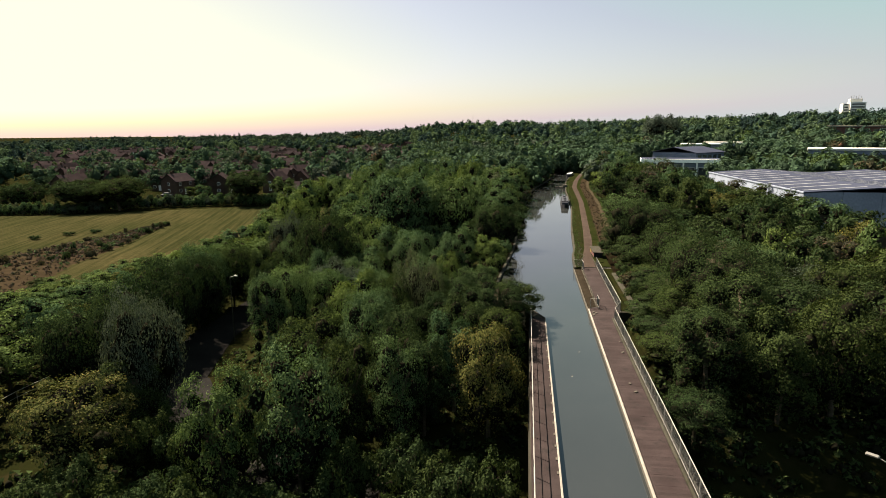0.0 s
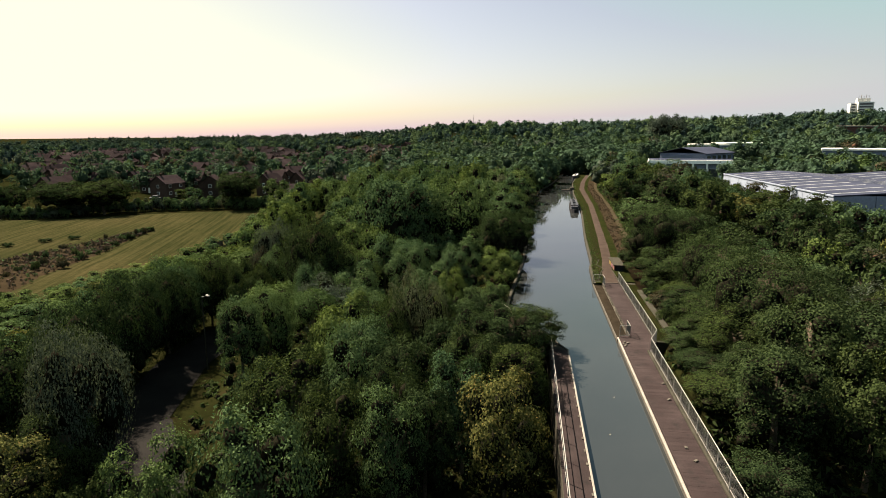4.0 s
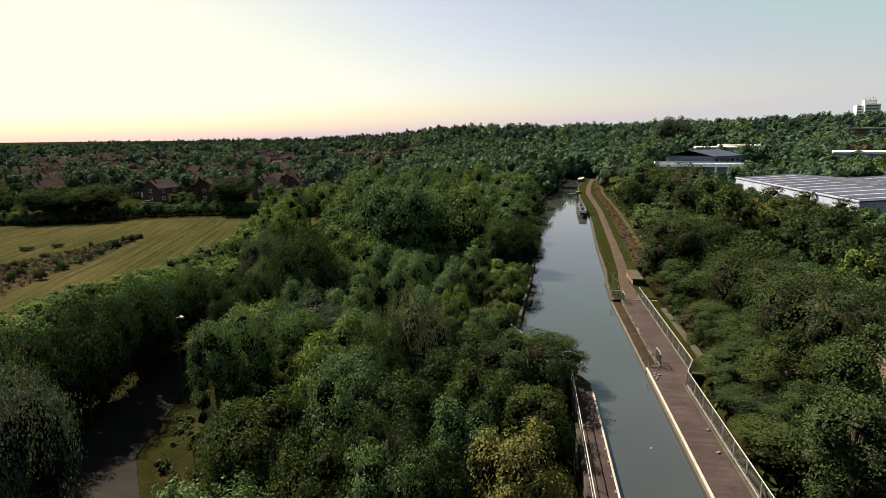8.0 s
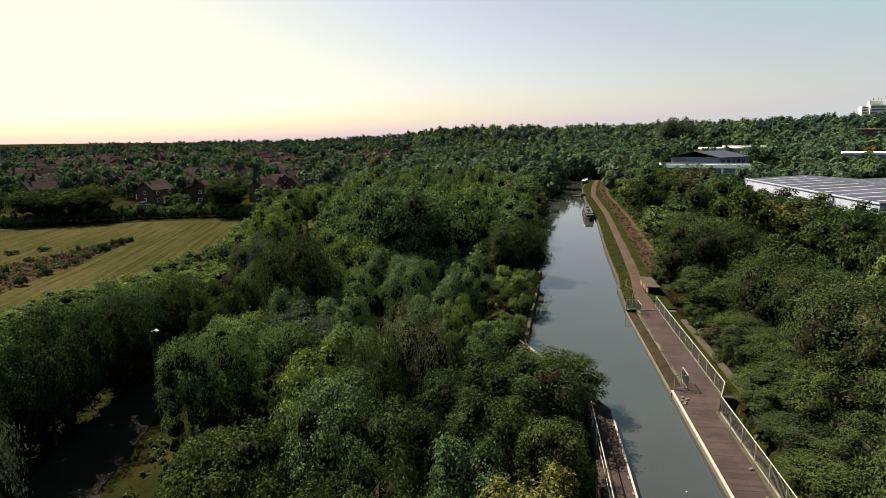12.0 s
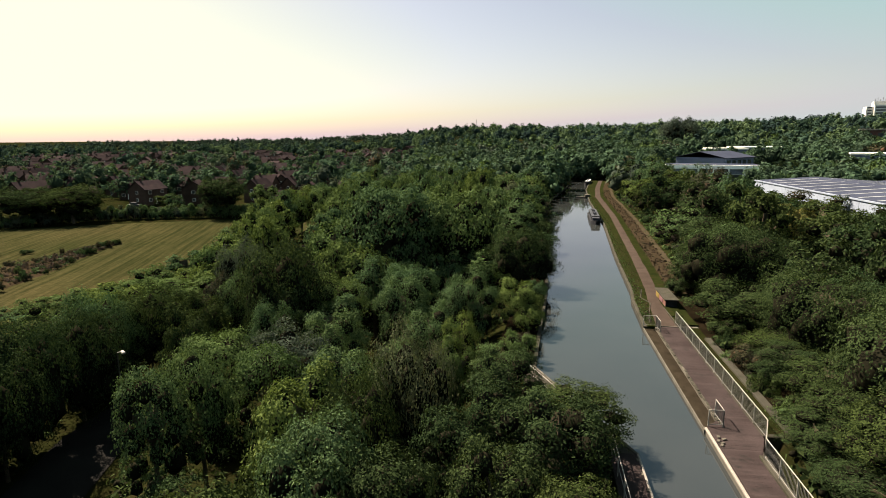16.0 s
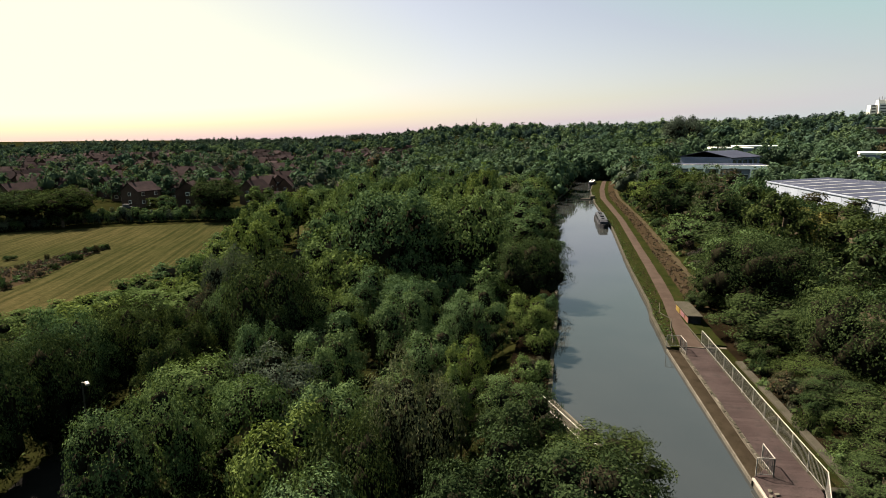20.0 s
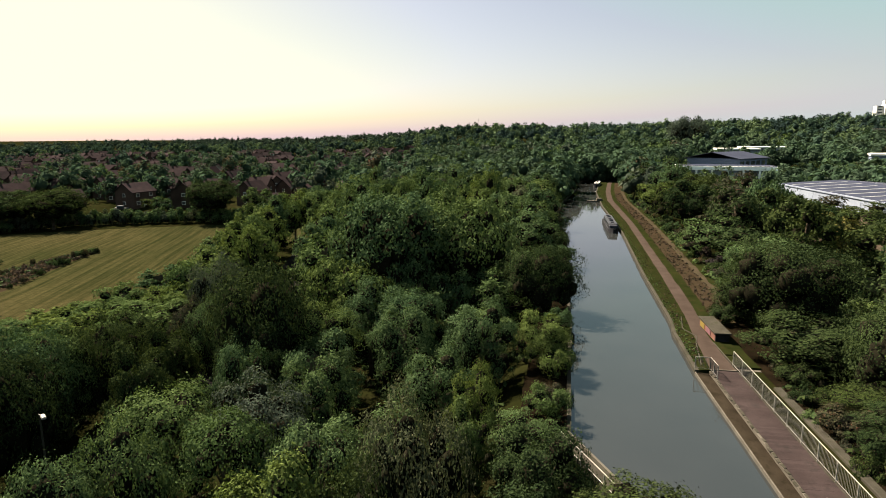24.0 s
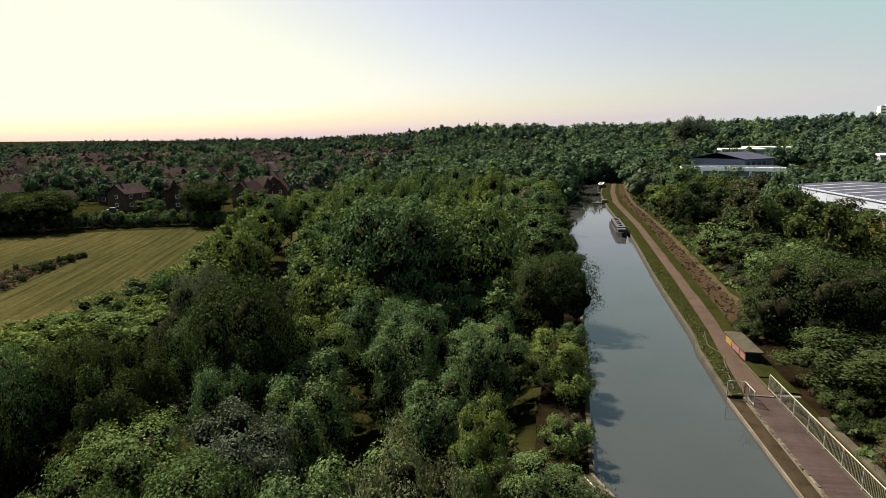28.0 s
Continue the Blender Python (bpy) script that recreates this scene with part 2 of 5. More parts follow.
def bar(a, b, r, sides=6, bm=None, r2=None):
    """A round bar from a to b."""
    bm = bm or bmesh.new()
    a, b = Vector(a), Vector(b)
    turn = (b - a).to_track_quat("Z", "Y").to_matrix().to_4x4()
    bmesh.ops.create_cone(bm, cap_ends=True, segments=sides, radius1=r, radius2=r if r2 is None else r2, depth=(b - a).length, matrix=Matrix.Translation((a + b) / 2) @ turn)
    return bm


def along(table, y):
    """Straight-line reading of a table of (y, x)."""
    return float(np.interp(y, [p[0] for p in table], [p[1] for p in table]))


def slab(name, left, right, y0, y1, step, top, thick, material, label, category, wobble=0.0):
    """A band that follows the canal between two edges, with a top, two sides and ends."""
    n = max(2, int((y1 - y0) / step) + 1)
    ys = np.linspace(y0, y1, n)
    verts, faces = [], []
    for i, y in enumerate(ys):
        l, r = left(y), right(y)
        w = wobble * noise.noise((0.35 * y, 3.1, 0)), wobble * noise.noise((0.35 * y, 9.7, 5))
        for x, z in ((l + w[0], top - thick), (l + w[0], top), ((l + r) / 2, top + 0.02), (r + w[1], top), (r + w[1], top - thick)):
            verts.append((x, y, z))
        if i:
            a, b = 5 * (i - 1), 5 * i
            faces += [(a + k, a + k + 1, b + k + 1, b + k) for k in range(4)]
    faces += [(0, 4, 3, 2, 1), tuple(range(5 * n - 5, 5 * n))]
    return tagged(new(name, mesh_of(name, verts, faces, material)), label, category, kind="structure")


# ---- the lie of the land ----
LEFT_BANK = [(-200, -4.6), (-3.7, -4.6), (8.7, -10.2), (20, -9.5), (32, -8.6), (60, -7.8), (104, -6.6), (140, -4.6), (165, -0.7), (185, 2.5), (215, 6.0), (260, 14.0), (330, 34.0)]
RIGHT_BANK = [(-200, 0.0), (20.2, 0.0), (24, 0.2), (29.6, 0.45), (33, 0.95), (55, 2.1), (91, 4.6), (136, 6.0), (175, 8.5), (215, 13.5), (260, 22.0), (330, 43.0)]
PATH_LEFT = [(20, 1.15), (29, 2.1), (33, 2.6), (40, 3.2), (54, 4.3), (103, 7.5), (149, 9.0), (180, 12.2), (215, 17), (260, 26), (330, 47)]
PATH_RIGHT = [(20, 3.1), (29, 3.3), (33, 3.9), (40, 4.6), (54, 5.6), (103, 8.8), (149, 10.6), (180, 13.8), (215, 18.6), (260, 27.6), (330, 48.6)]
ROAD = [(90, -22), (40, -21), (22, -23.5), (10, -27.5), (-14, -28), (-32, -22), (-42.8, -8), (-46.2, 5), (-46.4, 20), (-47, 36), (-52, 60), (-60, 95)]
RIDGE = [(-180, 0.2), (-60, -0.6), (-44.6, -0.6), (-36.9, -0.34), (-28, -0.22), (-20, -0.07), (-12.6, 0.31), (-7.2, 0.85), (3.3, 0.83), (8.4, 0.95), (15.9, 1.1), (21.8, 1.27), (28, 1.48), (60, 1.5), (180, 0.2)]


def road_off(x, y):
    best = 1e9
    for (ax, ay), (bx, by) in zip(ROAD, ROAD[1:]):
        dx, dy = bx - ax, by - ay
        k = min(1.0, max(0.0, ((x - ax) * dx + (y - ay) * dy) / (dx * dx + dy * dy)))
        best = min(best, math.hypot(x - ax - k * dx, y - ay - k * dy))
    return best


def smooth(a, b, v):
    k = min(1.0, max(0.0, (v - a) / (b - a)))
    return k * k * (3 - 2 * k)


def ground(x, y):
    cx, cy = x + 10, y + 45
    dist, az = math.hypot(cx, cy), math.degrees(math.atan2(cx, cy))
    far_at = 1500 if az < -16 else 700 if az > -6 else 700 + 80 * (-6 - az)
    top = 18.3 + math.tan(radians(along(RIDGE, az))) * far_at - 9
    z = -5.6 + 2.4 * smooth(100, 170, y) if x < 0 else -5.2 + 2.2 * smooth(40, 90, y)
    z += (top - z) * smooth(230, far_at, dist)
    z += 0.5 * noise.noise((x * 0.03, y * 0.03, 0)) * min(1.0, dist / 200)
    lb, rb = along(LEFT_BANK, y), along(RIGHT_BANK, y)
    if -120 < y < 330:
        side = max(lb - 1.0 - x, x - (along(PATH_RIGHT, max(y, 20)) + 4.5))
        z = 0.15 + (z - 0.15) * smooth(0, 12 if y < 60 else 17, side)
        if y < 60:
            z = max(min(z, -6.6 + max(0.0, road_off(x, y) - 6) * 0.5), -6.6)
    if y < 4 and -7.5 < x < 3.5:
        z = min(z, -3.0)
    if -3 < y < 330 and lb - 0.6 < x < along(PATH_RIGHT, max(y, 20)) + 0.3:
        z = min(z, -1.4)
    return z


def ground_sheet():
    n = 280
    u = np.linspace(-1, 1, n)
    s = 55 * np.sinh(5.1 * u) / 1.0
    verts = [(x, y, ground(x, y)) for y in s + 25 for x in s - 15]
    faces = [(j * n + i, j * n + i + 1, (j + 1) * n + i + 1, (j + 1) * n + i) for j in range(n - 1) for i in range(n - 1)]
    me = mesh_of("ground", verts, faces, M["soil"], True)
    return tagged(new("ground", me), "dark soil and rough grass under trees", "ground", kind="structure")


ground_sheet()


def water_sheet():
    ys = np.concatenate([np.linspace(-130, 0, 40), np.linspace(2, 330, 110)])
    verts, faces = [], []
    for i, y in enumerate(ys):
        l, r = along(LEFT_BANK, y), along(RIGHT_BANK, y)
        verts += [(l - 0.25 if y > 8 else l + 0.02, y, 0), (r + (0.1 if y > 20 else 0.02), y, 0)]
        if i:
            faces.append((2 * i - 2, 2 * i - 1, 2 * i + 1, 2 * i))
    return tagged(new("water", mesh_of("water", verts, faces, M["water"])), "still grey-green canal water reflecting the sky", "water", kind="structure")


water_sheet()


def field_sheet():
    """The mown field, between the lane's trees and the hedge."""
    verts, faces, n = [], [], 46
    a, b, c, d = Vector((-66, 8)), Vector((-240, 8)), Vector((-240, 66)), Vector((-68, 132))
    for j in range(n + 1):
        for i in range(n + 1):
            p = a.lerp(b, i / n).lerp(d.lerp(c, i / n), j / n)
            verts.append((p.x, p.y, ground(p.x, p.y) + 0.35))
    faces = [(j * (n + 1) + i, (j + 1) * (n + 1) + i, (j + 1) * (n + 1) + i + 1, j * (n + 1) + i + 1) for j in range(n) for i in range(n)]
    return tagged(new("field", mesh_of("field", verts, faces, M["field"], True)), "mown hay field with pale dry swathes", "field", kind="structure")


field_sheet()


def road_sheet():
    pts = []
    for (ax, ay), (bx, by) in zip(ROAD, ROAD[1:]):
        pts += [(ax + (bx - ax) * k / 12, ay + (by - ay) * k / 12) for k in range(12)]
    verts, faces = [], []
    for i, (x, y) in enumerate(pts[:-1]):
        d = Vector((pts[i + 1][0] - x, pts[i + 1][1] - y)).normalized()
        nx, ny = -d.y, d.x
        z = max(ground(x, y), -6.6) + 0.08
        verts += [(x + nx * 2.9, y + ny * 2.9, z), (x - nx * 2.9, y - ny * 2.9, z)]
        if i:
            faces.append((2 * i - 2, 2 * i - 1, 2 * i + 1, 2 * i))
    return tagged(new("road", mesh_of("road", verts, faces, M["asphalt"])), "dark asphalt road in a cutting", "road", kind="structure")


road_sheet()


# ---- the aqueduct ----
DECK = 0.40


def aqueduct():
    trough = thing("aqueduct", "concrete canal aqueduct with brick-paved decks on both sides", "aqueduct", kind="structure")
    part("trough_floor", box(-6.3, 2.6, -110, 2.0, -2.2, -1.5), M["darkconcrete"], trough)
    part("trough_wall", box(0.03, 2.55, -110, -0.2, -1.5, DECK - 0.06, 0.02), M["concrete"], trough)
    part("trough_wall", box(-6.25, -4.63, -110, -3.9, -1.5, DECK - 0.05, 0.02), M["darkconcrete"], trough)
    part("coping", box(0.0, 0.15, -110, 0.0, DECK - 0.10, DECK + 0.05, 0.025), M["coping"], trough, "worn white-painted coping")
    part("coping", box(-4.68, -4.56, -110, -3.7, DECK - 0.12, DECK + 0.03, 0.02), M["coping"], trough, "thin white-painted edge strip")
    for k in range(20):
        y = -4.6 - 1.45 * k
        part("mooring_ring", box(-4.80, -4.68, y, y + 0.28, DECK - 0.045, DECK + 0.03, 0.012), M["concrete"], trough)
    part("kerb", box(2.02, 2.20, -110, -3.2, DECK - 0.06, DECK + 0.13, 0.03), M["darkconcrete"], trough, "worn concrete kerb")
    for k in range(4):
        y = -22.0 - 22 * k
        part("pier", box(-6.0, 2.4, y - 16, y - 14.6, -6.7, -2.2, 0.05), M["concrete"], trough)
    return trough


aqueduct_thing = aqueduct()


def wing_walls():
    """The flared wing on the offside and the basin wall beside the towpath."""
    w = thing("wing_wall", "weathered concrete wing walls beside the canal", "wall", kind="structure")
    verts, faces = [], []
    a, b = Vector((-4.6, -3.8)), Vector((-10.35, 8.8))
    n = Vector((-(b - a).y, (b - a).x)).normalized()
    for z0, z1, wide, name, mat_name in ((-1.6, DECK - 0.02, 1.0, "wing_deck", "darkconcrete"), (-1.6, DECK + 0.04, 0.16, "wing_coping", "coping" )):
        p = [a, b, b + n * wide, a + n * wide]
        verts = [(q.x, q.y, z) for z in (z0, z1) for q in p]
        part(name, mesh_of(name, verts, [(3, 2, 1, 0), (4, 5, 6, 7), (0, 1, 5, 4), (1, 2, 6, 5), (2, 3, 7, 6), (3, 0, 4, 7)], M["concrete" if name == "wing_coping" else mat_name]), None, w)
    # dark slab added where the deep gap is only shade
    part("basin_shade", box(3.4, 4.86, -0.1, 21.0, -1.9, -0.75), M["soil"], w, "dark slab standing for the shade in the basin's void")
    part("basin_wall", box(4.86, 5.42, -0.1, 17.8, -3.2, 0.34, 0.04), M["darkconcrete"], w)
    part("basin_end_wall", box(3.35, 5.42, -0.5, -0.1, -3.2, 0.30, 0.04), M["darkconcrete"], w)
    part("basin_far_wall", box(3.4, 6.0, 21.0, 21.35, -3.2, 0.20, 0.03), M["concrete"], w)
    part("basin_wall_foot", box(3.1, 3.4, -0.5, 21.3, -3.2, DECK - 0.08, 0.03), M["darkconcrete"], w)
    return w


wing_walls()


def bare_slope():
    """Earth and dead litter on the slope behind the basin wall."""
    verts = [(x, y, ground(x, y) + 0.06) for y in np.linspace(-3, 40, 60) for x in np.linspace(5.2, 9.5, 9)]
    faces = [(9 * i + k, 9 * i + k + 1, 9 * i + k + 10, 9 * i + k + 9) for i in range(59) for k in range(8)]
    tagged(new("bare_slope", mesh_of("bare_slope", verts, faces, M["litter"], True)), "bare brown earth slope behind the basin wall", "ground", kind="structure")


bare_slope()


def railing(points, label, spacing=2.0, height=1.2, gap=0.13, top_r=0.028, bars=True, top_mat="railwhite", base=DECK):
    """A steel railing along a line of points on the deck."""
    r = thing("railing", label, "railing")
    spots = []
    for a, b in zip(points, points[1:]):
        a, b = Vector((*a, base)), Vector((*b, base))
        n = max(1, round((b - a).length / spacing))
        up = Vector((0, 0, height))
        part("handrail", bar(a + up, b + up, top_r, 8), M[top_mat], r, "pale sunlit handrail")
        low = Vector((0, 0, 0.14))
        if bars:
            part("bottom_rail", bar(a + low, b + low, 0.022, 6), M["steel"], r)
        else:
            part("middle_rail", bar(a + up * 0.5, b + up * 0.5, 0.022, 6), M["steel"], r)
        for k in range(n + 1):
            p = a.lerp(b, k / n)
            part("post", bar(p, p + up * 0.99, 0.034, 6), M[top_mat], r)
            if k < n and bars:
                q = a.lerp(b, (k + 1) / n)
                m = max(2, int((q - p).length / gap))
                spots += [(p.lerp(q, i / m) + low, p.lerp(q, i / m) + up * 0.985) for i in range(1, m)]
    if len(spots) < 60:
        for p, q in spots:
            part("infill_bar", bar(p, q, 0.011, 5), M["steel"], r)
    elif spots:
        verts, faces = [], []
        for p, q in spots:
            o = len(verts)
            verts += [(c.x + 0.009 * dx, c.y + 0.009 * dy, c.z) for c in (p, q) for dx, dy in ((-1, -1), (1, -1), (1, 1), (-1, 1))]
            faces += [(o + e, o + (e + 1) % 4, o + 4 + (e + 1) % 4, o + 4 + e) for e in range(4)]
        tagged(part("bar_infill", mesh_of("bar_infill", verts, faces, M["steel"]), None, r, "thin upright steel bars"), kind="stuff")
    return r


railing([(2.27, -96), (2.27, -3.34), (3.2, -0.97), (3.2, 21.5)], "galvanised steel railing with a pale handrail on the towpath")
railing([(-6.08, -96), (-6.08, -4.06), (-11.0, 6.4)], "open steel railing with a pale handrail on the offside deck", bars=False, spacing=2.2)
railing([(0.26, 0.2), (1.15, 0.22), (1.13, 1.8)], "short steel guard railing at the water's edge", spacing=1.1, height=1.08, gap=0.10)
railing([(0.02, 20.3), (1.15, 20.3), (1.2, 18.6)], "short steel guard railing at the ledge's end", spacing=1.1, height=1.05, gap=0.10)


def path_and_ledge():
    slab("deck_bed", lambda y: 0.2 if y < 0.3 else 1.2, lambda y: 2.02 if y < -3.3 else along([(-3.3, 2.15), (-1, 3.15), (20, 3.15)], y), -110, 20.3, 1.0, DECK - 0.03, 0.5, M["deck"], "dark joint bed under the paved towpath", "pavement")
    slab("offside_deck", lambda y: -6.2, lambda y: -4.68, -110, -3.8, 1.0, DECK - 0.02, 0.3, M["deck"], "reddish brick-paved offside deck", "pavement")
    slab("ledge", lambda y: 0.10, lambda y: 1.05, 0.3, 20.2, 1.0, 0.17, 0.9, M["ledge"], "sunken brown stone ledge beside the towpath", "pavement")
    slab("ledge_edge", lambda y: 0.0, lambda y: 0.10, 0.0, 20.2, 1.0, 0.24, 1.5, M["concrete"], "narrow worn stone edge at the water", "kerb")
    slab("ledge_kerb", lambda y: 1.05, lambda y: 1.24, 0.5, 20.2, 0.5, DECK - 0.03, 0.7, M["concrete"], "broken stone kerb along the towpath", "kerb", 0.05)
    rng = random.Random(61)
    for k in range(34):
        y = 0.7 + 0.575 * k
        if rng.random() < 0.08:
            continue
        n = rng.uniform(0.36, 0.53)
        stone = thing("kerb_stone", "worn brown kerb stone along the towpath's ledge", "kerb stone", "kerb stones of the ledge", m=pose(1.14 + rng.uniform(-0.06, 0.03), y, DECK - 0.07, rng.uniform(-4, 4), rng.uniform(-9, 3), rng.uniform(-7, 7)))
        part("block", box(-0.08, 0.08, -n / 2, n / 2, -0.02, 0.10 + rng.uniform(-0.03, 0.01), 0.02), M["darkconcrete"], stone)


path_and_ledge()


def towpath():
    pl, pr, rb = (lambda y: along(PATH_LEFT, y)), (lambda y: along(PATH_RIGHT, y)), (lambda y: along(RIGHT_BANK, y))
    slab("bank_edge", lambda y: rb(y), lambda y: rb(y) + 0.35, 20.3, 330, 1.2, 0.36, 1.9, M["darkconcrete"], "weathered stone bank edging along the water", "kerb", 0.08)
    slab("verge", lambda y: rb(y) + 0.33, lambda y: pl(y) + 0.1, 20.3, 330, 1.5, 0.40, 1.6, M["grass"], "rough grass verge between water and towpath", "grass", 0.12)
    slab("towpath", pl, pr, 20.3, 330, 1.5, 0.43, 1.6, M["gravel"], "reddish-brown gravel towpath beside the canal", "path", 0.10)
    slab("grass_strip", lambda y: pr(y) - 0.1, lambda y: pr(y) + 1.4, 24, 330, 1.5, 0.42, 1.6, M["grass"], "green grass strip beside the towpath", "grass", 0.2)
    slab("rough_strip", lambda y: pr(y) + 1.2, lambda y: pr(y) + 3.3, 33, 330, 1.5, 0.44, 1.6, M["drygrass"], "dry brown rough vegetation strip", "grass", 0.4)
    slab("dirt_track", lambda y: pr(y) + 3.2, lambda y: pr(y) + 4.2, 40, 330, 1.5, 0.42, 1.6, M["dirt"], "bare trodden dirt track in the grass", "path", 0.3)
    slab("outer_grass", lambda y: pr(y) + 4.1, lambda y: pr(y) + 6.0, 33, 330, 1.5, 0.38, 1.6, M["grass"], "rough grass beside the dirt track", "grass", 0.3)
    slab("end_grass", lambda y: 3.3, lambda y: 5.3, 21.4, 34, 1.5, 0.34, 1.6, M["grass"], "short grass beside the concrete box", "grass", 0.2)
    lb = lambda y: along(LEFT_BANK, y)
    slab("offside_edge", lambda y: lb(y) - 0.3, lambda y: lb(y), 8.8, 330, 1.5, 0.30, 1.9, M["darkconcrete"], "mossy concrete edging of the offside bank", "kerb", 0.06)
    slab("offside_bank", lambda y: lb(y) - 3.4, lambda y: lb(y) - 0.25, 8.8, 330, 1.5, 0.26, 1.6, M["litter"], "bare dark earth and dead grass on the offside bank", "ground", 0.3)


towpath()


def small_things():
    for (ax, ay), (bx, by) in (((0.75, 21.2), (1.75, 26.6)), ((1.75, 26.6), (2.25, 28.4)), ((2.25, 28.4), (1.55, 30.6)), ((1.55, 30.6), (2.35, 34.5)), ((3.28, 20.4), (3.28, 26.9))):
        k = thing("path_kerb", "narrow pale concrete kerb beside the towpath", "kerb", "kerbs beside the towpath", m=pose(ax, ay, 0.36, 0, 0, math.degrees(math.atan2(by - ay, bx - ax))))
        n = math.hypot(bx - ax, by - ay)
        part("edging", box(0.02, n - 0.02, -0.05, 0.05, -0.1, 0.12, 0.015), M["darkconcrete"], k)
    strip = thing("threshold_strip", "pale concrete strip across the towpath", "kerb", m=pose(2.2, 20.35, 0.40))
    part("edging", box(-0.95, 0.95, -0.06, 0.06, -0.1, 0.06, 0.01), M["concrete"], strip)
    rng = random.Random(71)
    for k in range(9):
        x, y = (rng.uniform(0.3, 0.8), -1.2 - 0.25 * k) if k < 5 else (rng.uniform(1.0, 1.9), rng.uniform(-22, -4))
        t = thing("loose_stone", "loose broken stone lying on the towpath", "stone", "loose stones on the towpath", m=pose(x, y, DECK + 0.015, rng.uniform(-8, 8), rng.uniform(-8, 8), rng.uniform(0, 90)))
        part("block", box(-0.13, 0.13, -0.09, 0.09, 0, 0.07, 0.025), M["concrete"], t)
    for x, y in ((-2.9, -17.5), (-1.9, -12.0)):
        t = thing("floating_litter", "small pale scrap of litter floating on the water", "litter", "litter on the water", m=pose(x, y, 0.0, 0, 0, rng.uniform(0, 90)))
        part("scrap", box(-0.07, 0.07, -0.04, 0.04, -0.03, 0.03, 0.012), M["render"], t)


small_things()


def kiosk():
    """A low concrete box with a slab roof and painted sides."""
    k = thing("concrete_box", "low concrete box with painted sides and a weathered slab roof", "hut", m=pose(0, 0, DECK))
    part("body", box(3.50, 4.72, 27.3, 32.2, -0.1, 0.68, 0.03), M["rust"], k, "red-painted walls with scribbles")
    part("roof_slab", box(3.38, 4.85, 27.1, 32.4, 0.68, 0.84, 0.03), M["darkconcrete"], k, "mossy concrete roof slab")
    # black sheet on the face paints in the shade of the open front
    part("shade_front", box(3.53, 4.70, 27.24, 27.297, -0.05, 0.67, 0.01), M["boatblack"], k, "dark panel standing for the shaded open front")
    part("painted_patch", box(3.46, 3.497, 30.5, 31.9, 0.05, 0.60, 0.01), M["yellow"], k, "yellow painted patch")
    part("painted_patch", box(3.46, 3.497, 28.6, 29.9, 0.08, 0.56, 0.01), M["pink"], k, "pink painted patch")
    return k


kiosk()


# ---- trees ----
def ball(detail):
    bm = bmesh.new()
    bmesh.ops.create_icosphere(bm, subdivisions=detail, radius=1.0)
    v, f = np.array([p.co[:] for p in bm.verts]), np.array([[p.index for p in q.verts] for q in bm.faces])
    bm.free()
    return v, f


BALLS = {1: ball(1)}


def leaves_mesh(name, points, normals, sizes, centres, radii, material, rng, detail=1, core=(0.42, 0.66), rise=0.0, dark_core=None):
    """A crown: pointed leaf sprays, one slim triangle each, over lumpy clumps of twigs and leaves within, which can
    take a dark tone that paints in the shade between boughs; rise turns the tips upward.
    """
    n = len(points)
    nrm = normals + 0.3 * rng.normal(size=(n, 3))
    nrm /= np.linalg.norm(nrm, axis=1)[:, None]
    t = rng.normal(size=(n, 3)) + rise * (0.5 * normals + (0, 0, 1.0))
    t -= (t * nrm).sum(1)[:, None] * nrm
    t /= np.linalg.norm(t, axis=1)[:, None] + 1e-9
    b = np.cross(nrm, t)
    s = sizes[:, None]
    v = np.stack([points - t * s * 0.8 + b * s * 0.66 - nrm * s * 0.2, points + t * s * 1.2, points - t * s * 0.6 - b * s * 0.7 - nrm * s * 0.2], 1).reshape(-1, 3)
    tri = np.arange(3 * n).reshape(-1, 3)
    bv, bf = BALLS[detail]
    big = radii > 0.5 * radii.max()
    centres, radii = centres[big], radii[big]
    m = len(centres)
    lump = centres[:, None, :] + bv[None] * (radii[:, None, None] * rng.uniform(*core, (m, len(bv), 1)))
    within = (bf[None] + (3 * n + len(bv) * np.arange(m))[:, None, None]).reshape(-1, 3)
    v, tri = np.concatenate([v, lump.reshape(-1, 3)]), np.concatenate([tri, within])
    me = bpy.data.meshes.new(name)
    me.vertices.add(len(v))
    me.vertices.foreach_set("co", v.astype(np.float32).ravel())
    me.loops.add(3 * len(tri))
    me.loops.foreach_set("vertex_index", tri.astype(np.int32).ravel())
    me.polygons.add(len(tri))
    me.polygons.foreach_set("loop_start", (3 * np.arange(len(tri))).astype(np.int32))
    me.materials.append(material)
    if dark_core:
        me.materials.append(dark_core)
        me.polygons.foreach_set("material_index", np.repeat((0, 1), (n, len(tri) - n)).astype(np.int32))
    me.update(calc_edges=True)
    return me


